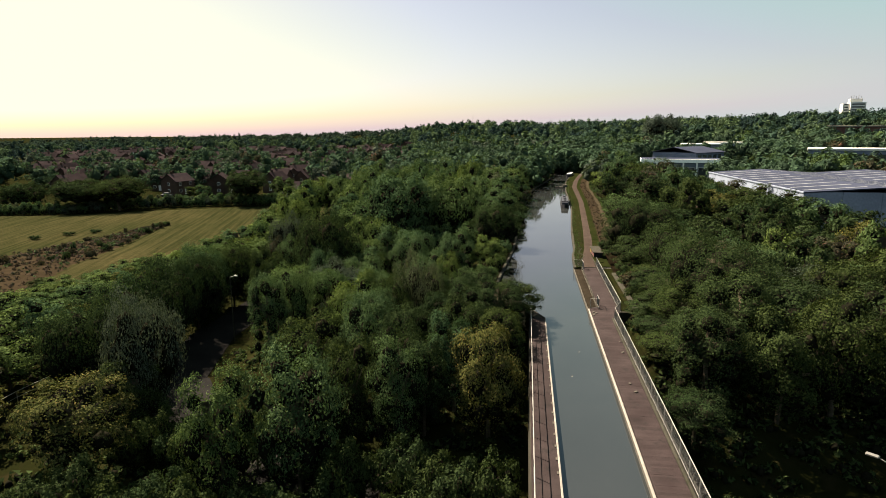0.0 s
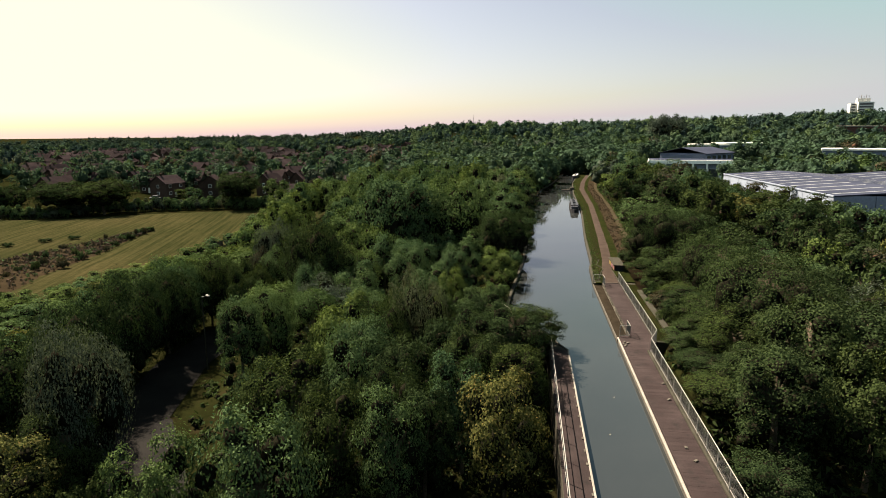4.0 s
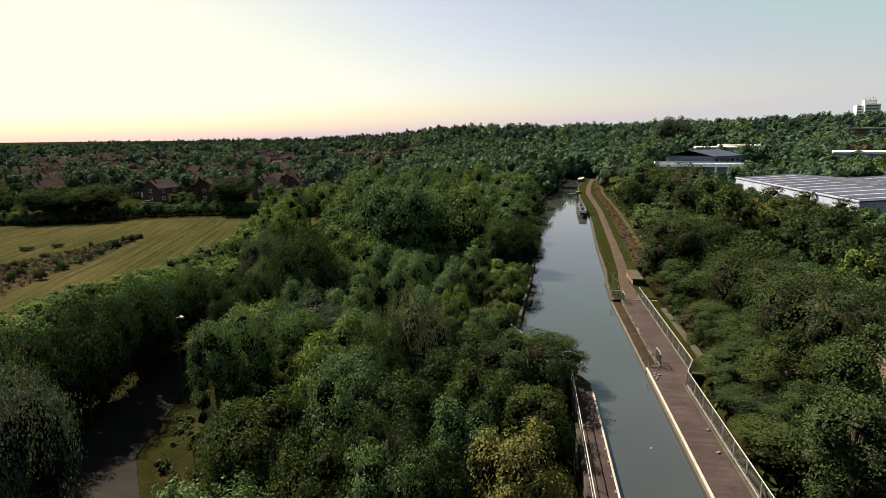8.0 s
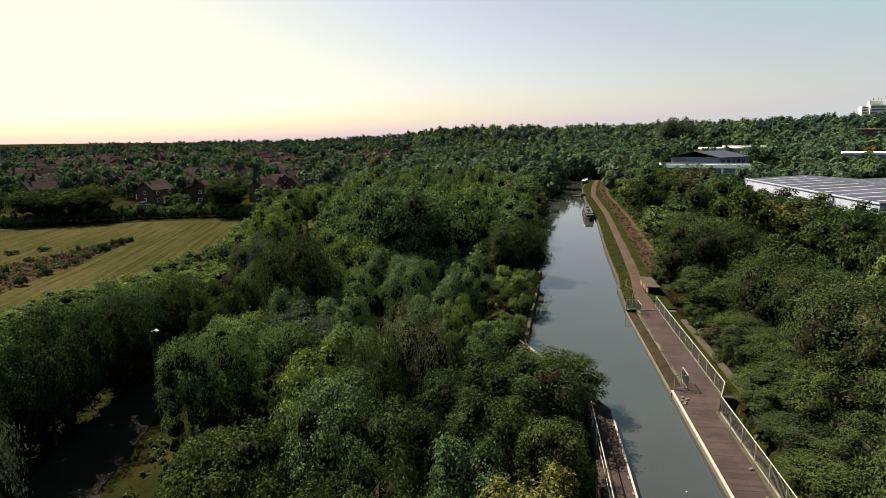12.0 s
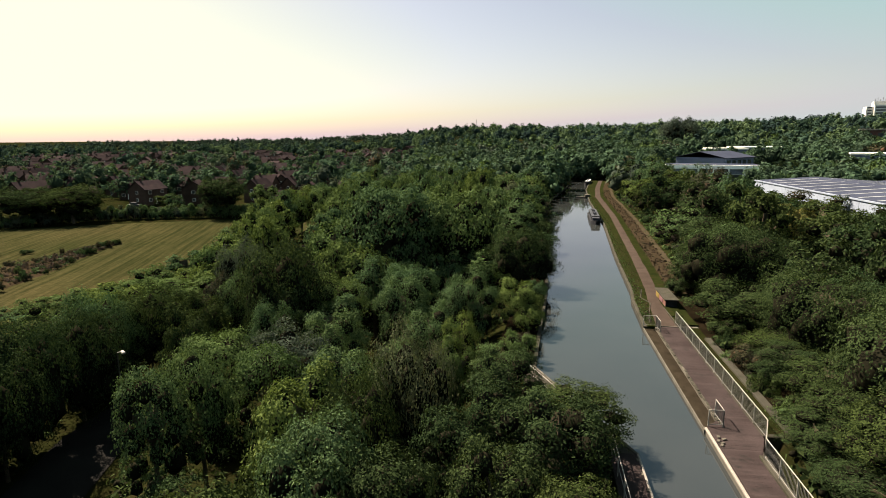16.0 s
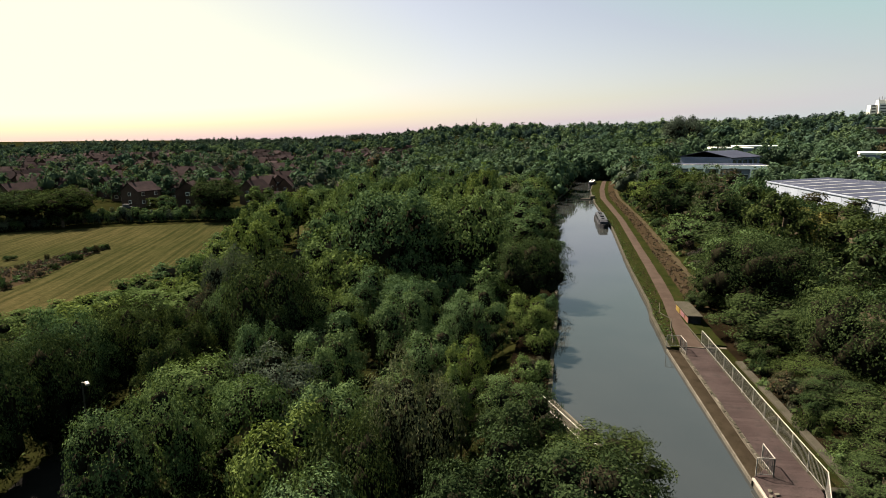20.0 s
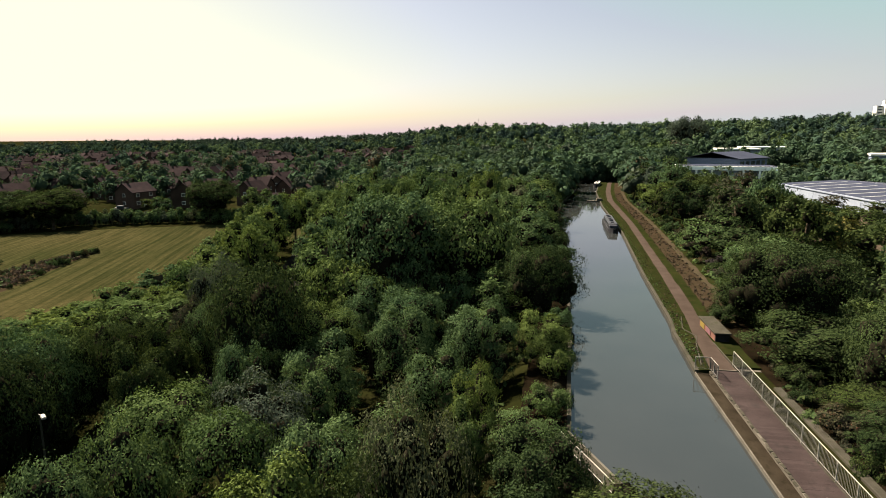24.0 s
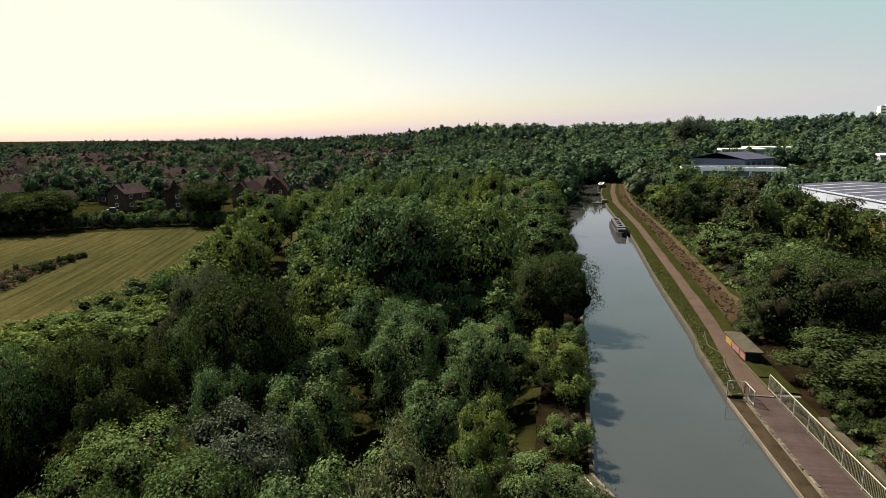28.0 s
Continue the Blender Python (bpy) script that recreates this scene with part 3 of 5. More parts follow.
def crown_points(rng, count, height, radius, lobes, low=0.05, droop=0.0):
    """Leaf places on boughs, each a large clump that carries many small ones, spread over an uneven crown; height is from the foot of the tree."""
    mid, half = height * (1 + low) / 2, height * (1 - low) / 2
    boughs = max(3, lobes // 4)
    c, rr, outs = [], [], []
    turn = rng.uniform(0, 6.28)
    for k in range(boughs):
        u = 0.86 - 1.8 * (k / boughs) ** 0.9
        a = turn + 2.39996 * k + rng.uniform(-0.35, 0.35)
        w, e = math.sqrt(max(0.02, 1 - abs(u) ** 2.2)), rng.uniform(0.74, 1.12)
        r = radius * rng.uniform(0.29, 0.45)
        c.append((max(0.0, radius * e - 0.8 * r) * w * math.cos(a), max(0.0, radius * e - 0.8 * r) * w * math.sin(a), mid + (half * min(e, 1.06) - 0.75 * r) * u))
        rr.append(r)
        outs.append((w * math.cos(a), w * math.sin(a), u))
    for k in range(lobes - boughs):
        q = k % boughs
        o = rng.normal(size=3) * 0.75 + np.array(outs[q]) * 0.9 + (0, 0, 0.35)
        o /= np.linalg.norm(o)
        c.append(tuple(np.array(c[q]) + o * rr[q] * rng.uniform(0.72, 1.05)))
        rr.append(radius * rng.uniform(0.09, 0.19))
        outs.append(tuple(o))
    c, rr, outs = np.array(c), np.array(rr), np.array(outs)
    pick = rng.choice(lobes, size=count, p=rr**1.8 / (rr**1.8).sum())
    d = rng.normal(size=(count, 3)) + 0.6 * outs[pick] + (0, 0, 0.5)
    d /= np.linalg.norm(d, axis=1)[:, None]
    far = np.where(rng.random(count) < 0.14, rng.uniform(1.1, 1.42, count), rng.uniform(0.74, 1.14, count))
    p = c[pick] + d * (rr[pick] * far)[:, None]
    p += rng.normal(size=(count, 3)) * 0.025 * radius
    if droop:
        p[:, 2] -= droop * np.hypot(p[:, 0], p[:, 1]) / radius * rng.uniform(0, 1, count)
    d = 0.7 * d + 0.5 * outs[pick]
    d /= np.linalg.norm(d, axis=1)[:, None] + 1e-6
    inside = ((p[:, None, :] - c[None]) ** 2).sum(2) < (rr[None] * 0.7) ** 2
    bare = (d[:, 2] < 0.08) & (rng.random(count) < 0.75)  # the undersides of the boughs carry few leaves
    keep = ~inside.any(1) & ~bare & (p[:, 2] > 0.1)
    return p[keep], d[keep], c, rr


def trunk_mesh(name, rng, height, radius, centres):
    bm = bmesh.new()
    r0 = 0.05 + 0.022 * height
    knee = Vector((rng.uniform(-0.2, 0.2), rng.uniform(-0.2, 0.2), height * 0.38))
    bar((0, 0, -0.6), knee, r0, 8, bm, r0 * 0.7)
    bar(knee, (knee.x * 1.8, knee.y * 1.8, height * 0.8), r0 * 0.7, 7, bm, r0 * 0.2)
    bm.verts.ensure_lookup_table()
    low, high = sorted(bm.verts[:16], key=lambda q: (q.co - knee).length)[0], sorted(bm.verts[16:], key=lambda q: (q.co - knee).length)[:2]
    bm.faces.new((low, *high))
    for k in range(min(8, len(centres))):
        c = Vector(centres[k])
        start = knee.lerp(Vector((knee.x * 1.8, knee.y * 1.8, height * 0.8)), rng.uniform(0.0, 0.6))
        had = len(bm.verts)
        bar(start, start.lerp(c, 0.92), r0 * 0.38, 5, bm, r0 * 0.1)
        bm.verts.ensure_lookup_table()
        near = min(bm.verts[8:30], key=lambda q: (q.co - start).length)
        bm.faces.new((near, bm.verts[had], bm.verts[had + 1]))
    me = bpy.data.meshes.new(name)
    bm.to_mesh(me)
    bm.free()
    me.materials.append(M["bark"])
    return me


SHAPES = {}


def tree_shape(key, count, height, radius, lobes, size, low=0.22, droop=0.0):
    rng = np.random.default_rng(sum(map(ord, key)) * 7 + count)
    p, d, c, rr = crown_points(rng, count, height, radius, lobes, low, droop)
    SHAPES[key] = (p, d, rng.uniform(0.6, 1.25, len(p)) * size, c, rr, trunk_mesh("trunk", rng, height, radius, c), height, radius)


for k in range(5):
    tree_shape(f"near{k}", 17500, 8.0 + 0.8 * k, 3.3 + 0.3 * (k % 3), 60 + 11 * k, 0.10, 0.03)
tree_shape("near_wide", 27000, 7.5, 4.6, 120, 0.098, 0.03)
tree_shape("near_willow", 26000, 7.0, 4.6, 110, 0.092, 0.02, 0.3)
tree_shape("near_fine", 46000, 10.0, 6.0, 190, 0.098, 0.08)
for k in range(5):
    tree_shape(f"mid{k}", 4600, 8.0 + 0.7 * k, 3.4 + 0.35 * (k % 3), 48 + 6 * k, 0.185, 0.1)
tree_shape("mid_wide", 10500, 9.0, 6.2, 100, 0.25, 0.05)
tree_shape("mid_tall", 20000, 16.0, 7.0, 160, 0.22)
tree_shape("bush", 1600, 2.6, 1.8, 22, 0.13, 0.0)
tree_shape("bush_low", 1000, 1.6, 1.7, 16, 0.12, 0.0)
tree_shape("bush_near", 5200, 3.2, 2.4, 34, 0.10, 0.0)

CROWNS, PROTOS = {}, {}
TREE_NAMES = {"ash": "ash_tree", "dark": "oak_tree", "lime": "maple_tree", "gold": "field_maple", "willow": "willow_tree", "rust": "hawthorn_tree"}
KIND_WORDS = {"ash": "mid-green leafy", "dark": "dense dark, partly shade-toned green", "lime": "bright yellow-green", "gold": "yellowing green", "willow": "pale grey-green", "rust": "browning dull green", "hazy": "haze-tinted blue-green", "far": "mid-green", "fardark": "dark green", "hay": "dry brown"}


def plant(shape, kind, x, y, top=None, wide=None, base=None, where="in the canalside wood", name=None):
    """A tree or bush standing on the ground, stretched to its height and spread."""
    p, d, s, c, rr, trunk, height, radius = SHAPES[shape]
    z = ground(x, y) if base is None else base
    sz = (top - z) / height if top is not None else random.uniform(0.85, 1.15)
    sr = wide / radius if wide else random.uniform(0.88, 1.15)
    m = Matrix.Translation((x, y, z - 0.05)) @ Matrix.Rotation(random.uniform(0, 6.28), 4, "Z") @ Matrix.Diagonal((sr, sr, sz, 1))
    bushy = shape.startswith("bush")
    name = name or ("bush" if bushy else TREE_NAMES[kind])
    key = (shape, kind, where, name)
    if key not in PROTOS:
        if (shape, kind) not in CROWNS:
            CROWNS[shape, kind] = leaves_mesh("crown", p, d, s, c, rr, LEAF[kind], np.random.default_rng(len(CROWNS) + 5), 1, (0.46, 0.68), 0.9, M["core_shade"])
        t = thing(name, f"{KIND_WORDS[kind]} {name.replace('_', ' ')} {where}", "bush" if bushy else "tree", "bushes " + where if bushy else "trees " + where)
        part("trunk", trunk, None, t, "branching brown stem")
        part("crown", CROWNS[shape, kind], None, t)
        t.matrix_basis = m
        PROTOS[key] = t
        return t
    return copy_flat(PROTOS[key], m)


def copy_flat(ob, m):
    keep = ob.matrix_basis.copy()
    ob.matrix_basis = Matrix()
    made = copy_thing(ob, m)
    ob.matrix_basis = keep
    made.matrix_basis = m
    return made


TAKEN = []


def hero(shape, kind, x, y, top, wide, **more):
    TAKEN.append((x, y, wide * 0.8))
    return plant(shape, kind, x, y, top, wide, **more)


hero("near1", "gold", -9.4, -18.8, 4.2, 2.9)
hero("near0", "ash", -12.4, -16.6, 4.4, 2.5)
hero("near2", "dark", -16.9, -16.8, 4.4, 2.3)
hero("near3", "dark", -14.6, -18.6, 3.9, 2.0)
hero("near1", "ash", -21.0, -13.5, 4.4, 2.6)
hero("near2", "dark", -9.3, -6.8, 5.6, 3.2)
hero("near4", "dark", -8.6, -13.0, 4.6, 2.2)
hero("near2", "dark", -12.0, -11.0, 4.6, 2.6)
hero("near3", "dark", -17.5, -11.0, 4.4, 2.6)
hero("near4", "dark", -12.5, -4.5, 5.0, 2.6)
hero("near3", "dark", -14.8, -6.0, 4.4, 2.2)
hero("near_willow", "dark", -20.7, -5.0, 4.6, 2.8)
hero("near0", "lime", -24.6, -4.2, 4.6, 3.2)
hero("near_willow", "willow", -18.6, 1.5, 5.0, 2.9)
hero("near0", "lime", -16.2, 5.2, 3.4, 1.5)
hero("near1", "lime", -16.3, 9.0, 4.2, 1.6)
hero("near2", "ash", -19.5, 13.5, 3.9, 2.8)
hero("near_wide", "dark", -36.2, 21.5, 7.7, 4.6)
hero("near1", "ash", -33.6, 12.5, 3.5, 2.2)
hero("near4", "ash", -33.9, -4.6, 5.2, 2.3)
hero("near3", "lime", -35.6, 6.0, 3.6, 3.4)
hero("near0", "lime", -11.7, 19.6, 4.7, 2.3)
hero("near_wide", "dark", -11.6, 35.5, 7.4, 3.9)
hero("bush_near", "lime", -11.6, 10.6, 2.4, 1.5)
hero("bush_near", "rust", -9.9, 40.2, 2.0, 1.4)
hero("bush_near", "ash", -10.0, 28.5, 2.4, 1.4)
hero("bush_near", "dark", -10.7, 24.0, 2.2, 1.5)
hero("bush_near", "lime", -10.9, 17.4, 2.6, 1.4)
hero("bush_near", "rust", -11.4, 12.8, 1.6, 1.2)
hero("mid_tall", "ash", -29, 44, 11.8, 6.6)
hero("mid_tall", "ash", -21.5, 47, 11.0, 5.8)
hero("near2", "dark", -25.0, -16.0, 4.2, 3.4)
hero("near4", "dark", -29.0, -11.0, 1.2, 2.4)
hero("near0", "dark", -42.0, 13.0, 2.8, 2.6)
for hx, hy, htop in ((-48.2, -1.5, 3.4), (-49.6, 8.0, 3.6), (-46.8, -11.0, 3.2), (-49.8, 18.0, 3.2)):
    hero("near_wide", "dark", hx, hy, htop, 3.4)
hero("near_wide", "dark", -50.0, 2.4, 4.4, 3.8)
hero("near_wide", "ash", -51.6, 12.6, 3.9, 3.6)
hero("near_wide", "dark", -49.4, -6.0, 3.8, 3.6)
hero("near_wide", "dark", -48.2, -14.5, 3.2, 3.6)
hero("near2", "dark", -20.5, -19.5, 3.4, 2.6)
hero("near2", "dark", 8.6, -9.5, 3.6, 2.6)
hero("near1", "dark", 8.4, -4.0, 4.6, 3.0)
hero("near2", "dark", 9.0, 5.0, 3.6, 2.8)
hero("near3", "dark", 9.2, 12.5, 3.0, 2.7)
hero("near4", "dark", 20.0, 2.5, 5.6, 4.0)
hero("near2", "rust", 17.0, 8.5, 6.4, 3.2)
hero("near_wide", "willow", -55, 15.0, 0.9, 3.6)
hero("near3", "ash", -51.2, 15.5, 3.2, 2.6)
hero("near4", "dark", -52.4, 25.0, 1.9, 2.8)
hero("near2", "rust", -46.5, 27.0, 2.6, 2.3)
hero("near_willow", "willow", -47.8, 34.5, 5.0, 3.0)
for hx, hy, htop, hwide, hkind in ((8.2, 9.0, 3.2, 2.4, "dark"), (8.0, 0.5, 3.4, 2.4, "dark"), (8.0, 36.5, 4.4, 2.2, "dark")):
    hero("near4", hkind, hx, hy, htop, hwide)
# mid-green trees given the dark leaf, with their shade in its colour
hero("near_fine", "dark", 12.6, 0.5, 8.2, 5.6)
hero("near_fine", "dark", 11.0, 32.0, 9.0, 5.6)
hero("near_fine", "dark", 13.0, 14.5, 7.6, 5.2)
hero("near_wide", "dark", 15.4, 22.5, 4.8, 4.4)
hero("near_willow", "willow", 25.5, 9.1, 2.9, 6.0)
hero("mid_wide", "ash", 30.3, 89.6, 10.4, 5.0)
hero("mid_wide", "dark", 23.1, 103, 10.4, 5.2)
hero("mid_wide", "ash", 36.5, 88, 6.6, 5.2)
hero("mid_wide", "dark", 43.0, 76, 5.0, 5.6)
hero("mid_tall", "dark", -149, 109, 5.0, 8.0, where="beside the field hedge")
hero("mid_tall", "dark", -138, 113, 5.4, 8.0, where="beside the field hedge")
hero("mid_tall", "dark", -101, 127, 7.0, 6.4, where="beside the field hedge")
hero("mid0", "lime", -93, 140, 4.0, 4.2, where="beside the field hedge")
hero("mid1", "rust", -76, 135, 4.6, 4.4, where="beside the field hedge")
hero("mid_wide", "ash", -70, 130, 5.2, 5.2, where="beside the field hedge")
hero("mid_wide", "dark", -186, 99, 3.0, 7.0, where="beside the field hedge")
hero("mid_wide", "dark", -172, 112, 3.4, 7.0, where="beside the field hedge")
hero("mid_wide", "willow", *(-10 + 450 * math.sin(radians(12.7)), -45 + 450 * math.cos(radians(12.7))), 31.5, 13.0, where="on the far wooded hill")
for az, dist, htop, hkind in ((24.0, 262, 9.5, "ash"), (27.0, 258, 9.0, "lime"), (30.0, 262, 8.0, "ash"), (33.5, 262, 9.0, "dark"), (36.5, 265, 8.5, "ash"), (22.0, 285, 9.0, "dark")):
    hero("mid_wide", hkind, -10 + dist * math.sin(radians(az)), -45 + dist * math.cos(radians(az)), htop, 7.0, where="beside the industrial estate")
hero("mid2", "ash", -119, 132, 1.4, 3.2, where="beside the field hedge")
hero("mid0", "dark", -125, 138, 1.0, 4.0, where="beside the field hedge")


for hx, hy, htop, hwide, hkind in (
        (5.6, -1.5, 2.2, 2.3, "dark"), (5.9, -6.0, 1.6, 2.4, "dark"), (6.2, -10.5, 1.8, 2.6, "dark"), (8.0, -14.6, 6.0, 3.3, "dark"), (6.2, -18.8, 0.4, 2.4, "dark"),
        
        (12.0, -9.0, 6.8, 3.6, "dark"), (13.6, -14.8, 4.8, 3.2, "dark"), (19.0, -12.0, 6.2, 3.8, "dark"), (25.5, -13.2, 5.4, 3.8, "dark"), (32.0, -12.5, 5.2, 3.9, "dark"), (39.5, -13.0, 5.0, 4.0, "dark"), (47.0, -13.0, 4.6, 4.2, "dark"), (55.0, -13.5, 4.6, 4.2, "dark")):
    hero("near%d" % (int(hx * 3) % 5) if hwide < 3.9 else "near_wide", hkind, hx, hy, htop, hwide)
for hx, hy, htop, hwide, hkind in (
        (-7.9, -2.8, 4.2, 2.7, "dark"), (-12.2, 1.0, 4.4, 2.4, "dark"), (-13.0, 5.0, 3.6, 2.0, "ash"),
        (-22.4, -25.6, 5.2, 3.3, "ash"), (-16.4, -20.6, 4.4, 2.2, "ash"),
        (-39.0, -26.8, 2.2, 3.6, "gold"), (-27.2, -27.6, 3.3, 2.6, "lime"), (-38.8, -20.6, 0.6, 2.6, "dark"), (-39.2, -18.2, 5.7, 3.2, "willow"), (-32.6, -1.4, 4.8, 2.5, "ash"), (-29.4, 2.2, 4.3, 2.6, "lime"), (-21.0, -9.6, 5.6, 2.5, "ash"),
        (-43.6, 19.0, 2.4, 2.6, "dark"), (-44.0, 26.0, 3.0, 2.6, "ash")):
    hero("near_willow" if hkind == "willow" else "near%d" % (int(-hx * 3) % 5), hkind, hx, hy, htop, hwide)


TAKEN += [(-49.0, -18.5, 4.5), (-48.5, -12.5, 4.0), (-46.5, -23.0, 4.5), (-44.0, -28.0, 4.0)]


def inside(poly, x, y):
    hit = False
    for (ax, ay), (bx, by) in zip(poly, poly[1:] + poly[:1]):
        if (ay > y) != (by > y) and x < (bx - ax) * (y - ay) / (by - ay) + ax:
            hit = not hit
    return hit


def wood(poly, gap, tops, kinds, seed, near_y=42, tries=4000, where="in the canalside wood", keep_road=6.5):
    """Trees over an area, none nearer to another than gap."""
    rng = random.Random(seed)
    xs, ys = [p[0] for p in poly], [p[1] for p in poly]
    count = 0
    for _ in range(tries):
        x, y = rng.uniform(min(xs), max(xs)), rng.uniform(min(ys), max(ys))
        g = gap * (1.0 if y < near_y else 1.25)
        if not inside(poly, x, y) or road_off(x, y) < keep_road or any((x - a) ** 2 + (y - b) ** 2 < max(g, r) ** 2 for a, b, r in TAKEN):
            continue
        TAKEN.append((x, y, 0))
        near = y < near_y - 10 and -44 < x < 26
        shape = rng.choice(["near0", "near1", "near2", "near3", "near4"] if near else ["mid0", "mid1", "mid2", "mid3", "mid4"])
        top = rng.triangular(*tops) + along(LIFT, y) + (1.8 if road_off(x, y) < 9 and x < -30 else 0)
        plant(shape, rng.choices(list(kinds), [v * (9.0 if y > 25 and x < 0 and q == "lime" else 5.0 if y > 25 and x < 0 and q == "ash" else 1) for q, v in kinds.items()])[0], x, y, min(top, 5.0 if y > 110 else 6.2) if x > 33 and y > 55 else top, g * rng.uniform(0.58, 0.82), where=where)
        count += 1
    return count


RIGHT = {"ash": 2.6, "dark": 9, "rust": 0.5, "lime": 0.8, "gold": 0.2}
MIXED = {"ash": 6, "dark": 3.5, "lime": 1.8, "gold": 0.35, "willow": 0.6, "rust": 0.25}
LIFT = [(-60, 0), (45, 0), (85, 4.5), (140, 5.5), (200, 5)]
wood([(-8.5, -20), (-9.5, -8), (-13, 12), (-13, 30), (-12, 60), (-11, 104), (-9, 140), (-58, 140), (-56, 100), (-48, 62), (-42, 30), (-42, 12), (-39, -4), (-30, -15), (-20, -21)], 4.6, (0.6, 6.8), MIXED, 1, keep_road=8.0)
wood([(-64, 22), (-66, 66), (-69, 125), (-60, 125), (-56, 60), (-51, 20), (-52, -5), (-44, -24), (-66, -28)], 4.6, (-1.8, 2.0), {"ash": 3, "lime": 4, "dark": 2, "rust": 0.6, "gold": 1}, 2, keep_road=4.4)
wood([(7, -9), (7.5, 18), (11.5, 40), (12.6, 60), (14.8, 84), (16.2, 110), (18, 150), (52, 150), (51, 130), (51, 70), (62, 40), (62, -14), (30, -14)], 5.8, (1.5, 8.0), RIGHT, 3)
wood([(-78, -20), (-66, -10), (-64, 22), (-65, 50), (-71, 48), (-76, 30), (-80, 6)], 3.4, (-3.6, -2.2), {"lime": 5, "gold": 1.5, "ash": 1}, 14, where="on the field's edge")
wood([(-50, -36), (-40, -36), (-32, -40), (-30, -60), (-60, -60), (-60, -30)], 5.0, (0.0, 2.5), {"dark": 5, "gold": 1}, 4)
hedge_spots = [(along(LEFT_BANK, y) - 1.5 - 0.6 * math.sin(y * 1.7), y) for y in np.arange(42, 215, 2.6)]
for k, (hx, hy) in enumerate(hedge_spots):
    plant("bush_near" if hy < 80 else "bush", ("rust", "ash", "dark", "lime", "dark")[k % 5], hx, hy, 2.2 + 1.3 * math.sin(k * 2.3), 1.9 + 0.5 * math.sin(k * 1.3), base=0.2, where="on the offside bank")


# dark bushes added to cover the lit road, standing for deep shade
for k in range(15):
    hx = -37.5 + 2.0 * k
    plant("bush_near", "dark", hx, -31.6 + 0.7 * math.sin(k * 2.1), -2.9 + 0.7 * math.sin(k * 1.7), 2.1, base=-6.7, where="beside the road below")
    plant("bush_near", "dark", hx + 0.9, -24.0 + 1.0 * math.sin(k * 1.3) - (2.2 if hx > -20 else 0), -2.6 + 0.8 * math.sin(k * 2.9), 2.0, base=-6.7, where="beside the road below")


def undergrowth():
    """Brambles, nettles and scrub that cover the ground of the woods and the cutting."""
    rng = np.random.default_rng(31)
    groups = {k: ([], [], [], [], []) for k in ("dark", "ash", "rust")}
    for k in range(5200):
        x, y = (rng.uniform(-66, 50), rng.uniform(-46, 75)) if k < 3000 else (rng.uniform(3.6, 50), rng.uniform(-40, 2)) if k < 4200 else (rng.uniform(-50, -7), rng.uniform(-42, 0))
        if along(LEFT_BANK, y) - 1.6 - (2.0 if 8 < y < 40 else 0) < x < along(PATH_RIGHT, max(20, y)) + (0.7 if y < -1 else 2.3 if y < 22 else 6.2) or road_off(x, y) < 4.4:
            continue
        r = rng.uniform(0.5, 1.3)
        z = ground(x, y)
        c = np.array([(0, 0, 0.25 * r), (0.5 * r, 0.2 * r, 0.15 * r), (-0.4 * r, 0.35 * r, 0.1 * r)]) + (x, y, z)
        rr = np.array([0.62, 0.45, 0.4]) * r
        d = rng.normal(size=(18, 3)) + (0, 0, 0.8)
        d /= np.linalg.norm(d, axis=1)[:, None]
        pick = rng.integers(0, 3, 18)
        # below y = 0 dark leaves only, which paint in the cutting's shade
        for store, some in zip(groups[("dark", "dark", "dark", "ash" if y > 0 else "dark", "rust" if y > 0 else "dark")[rng.integers(0, 5)]], (c[pick] + d * rr[pick][:, None] * rng.uniform(0.6, 1.25, (18, 1)), d, rng.uniform(0.14, 0.28, 18), c, rr)):
            store.append(some)
    for k, g in groups.items():
        me = leaves_mesh("undergrowth", *(np.concatenate(v) for v in g), LEAF[k], rng, 1, (0.35, 0.6), 0.6, M["core_shade"])
        tagged(new("undergrowth", me), f"low scrub and brambles on the wood's floor, {KIND_WORDS[k]}", "undergrowth", kind="stuff")


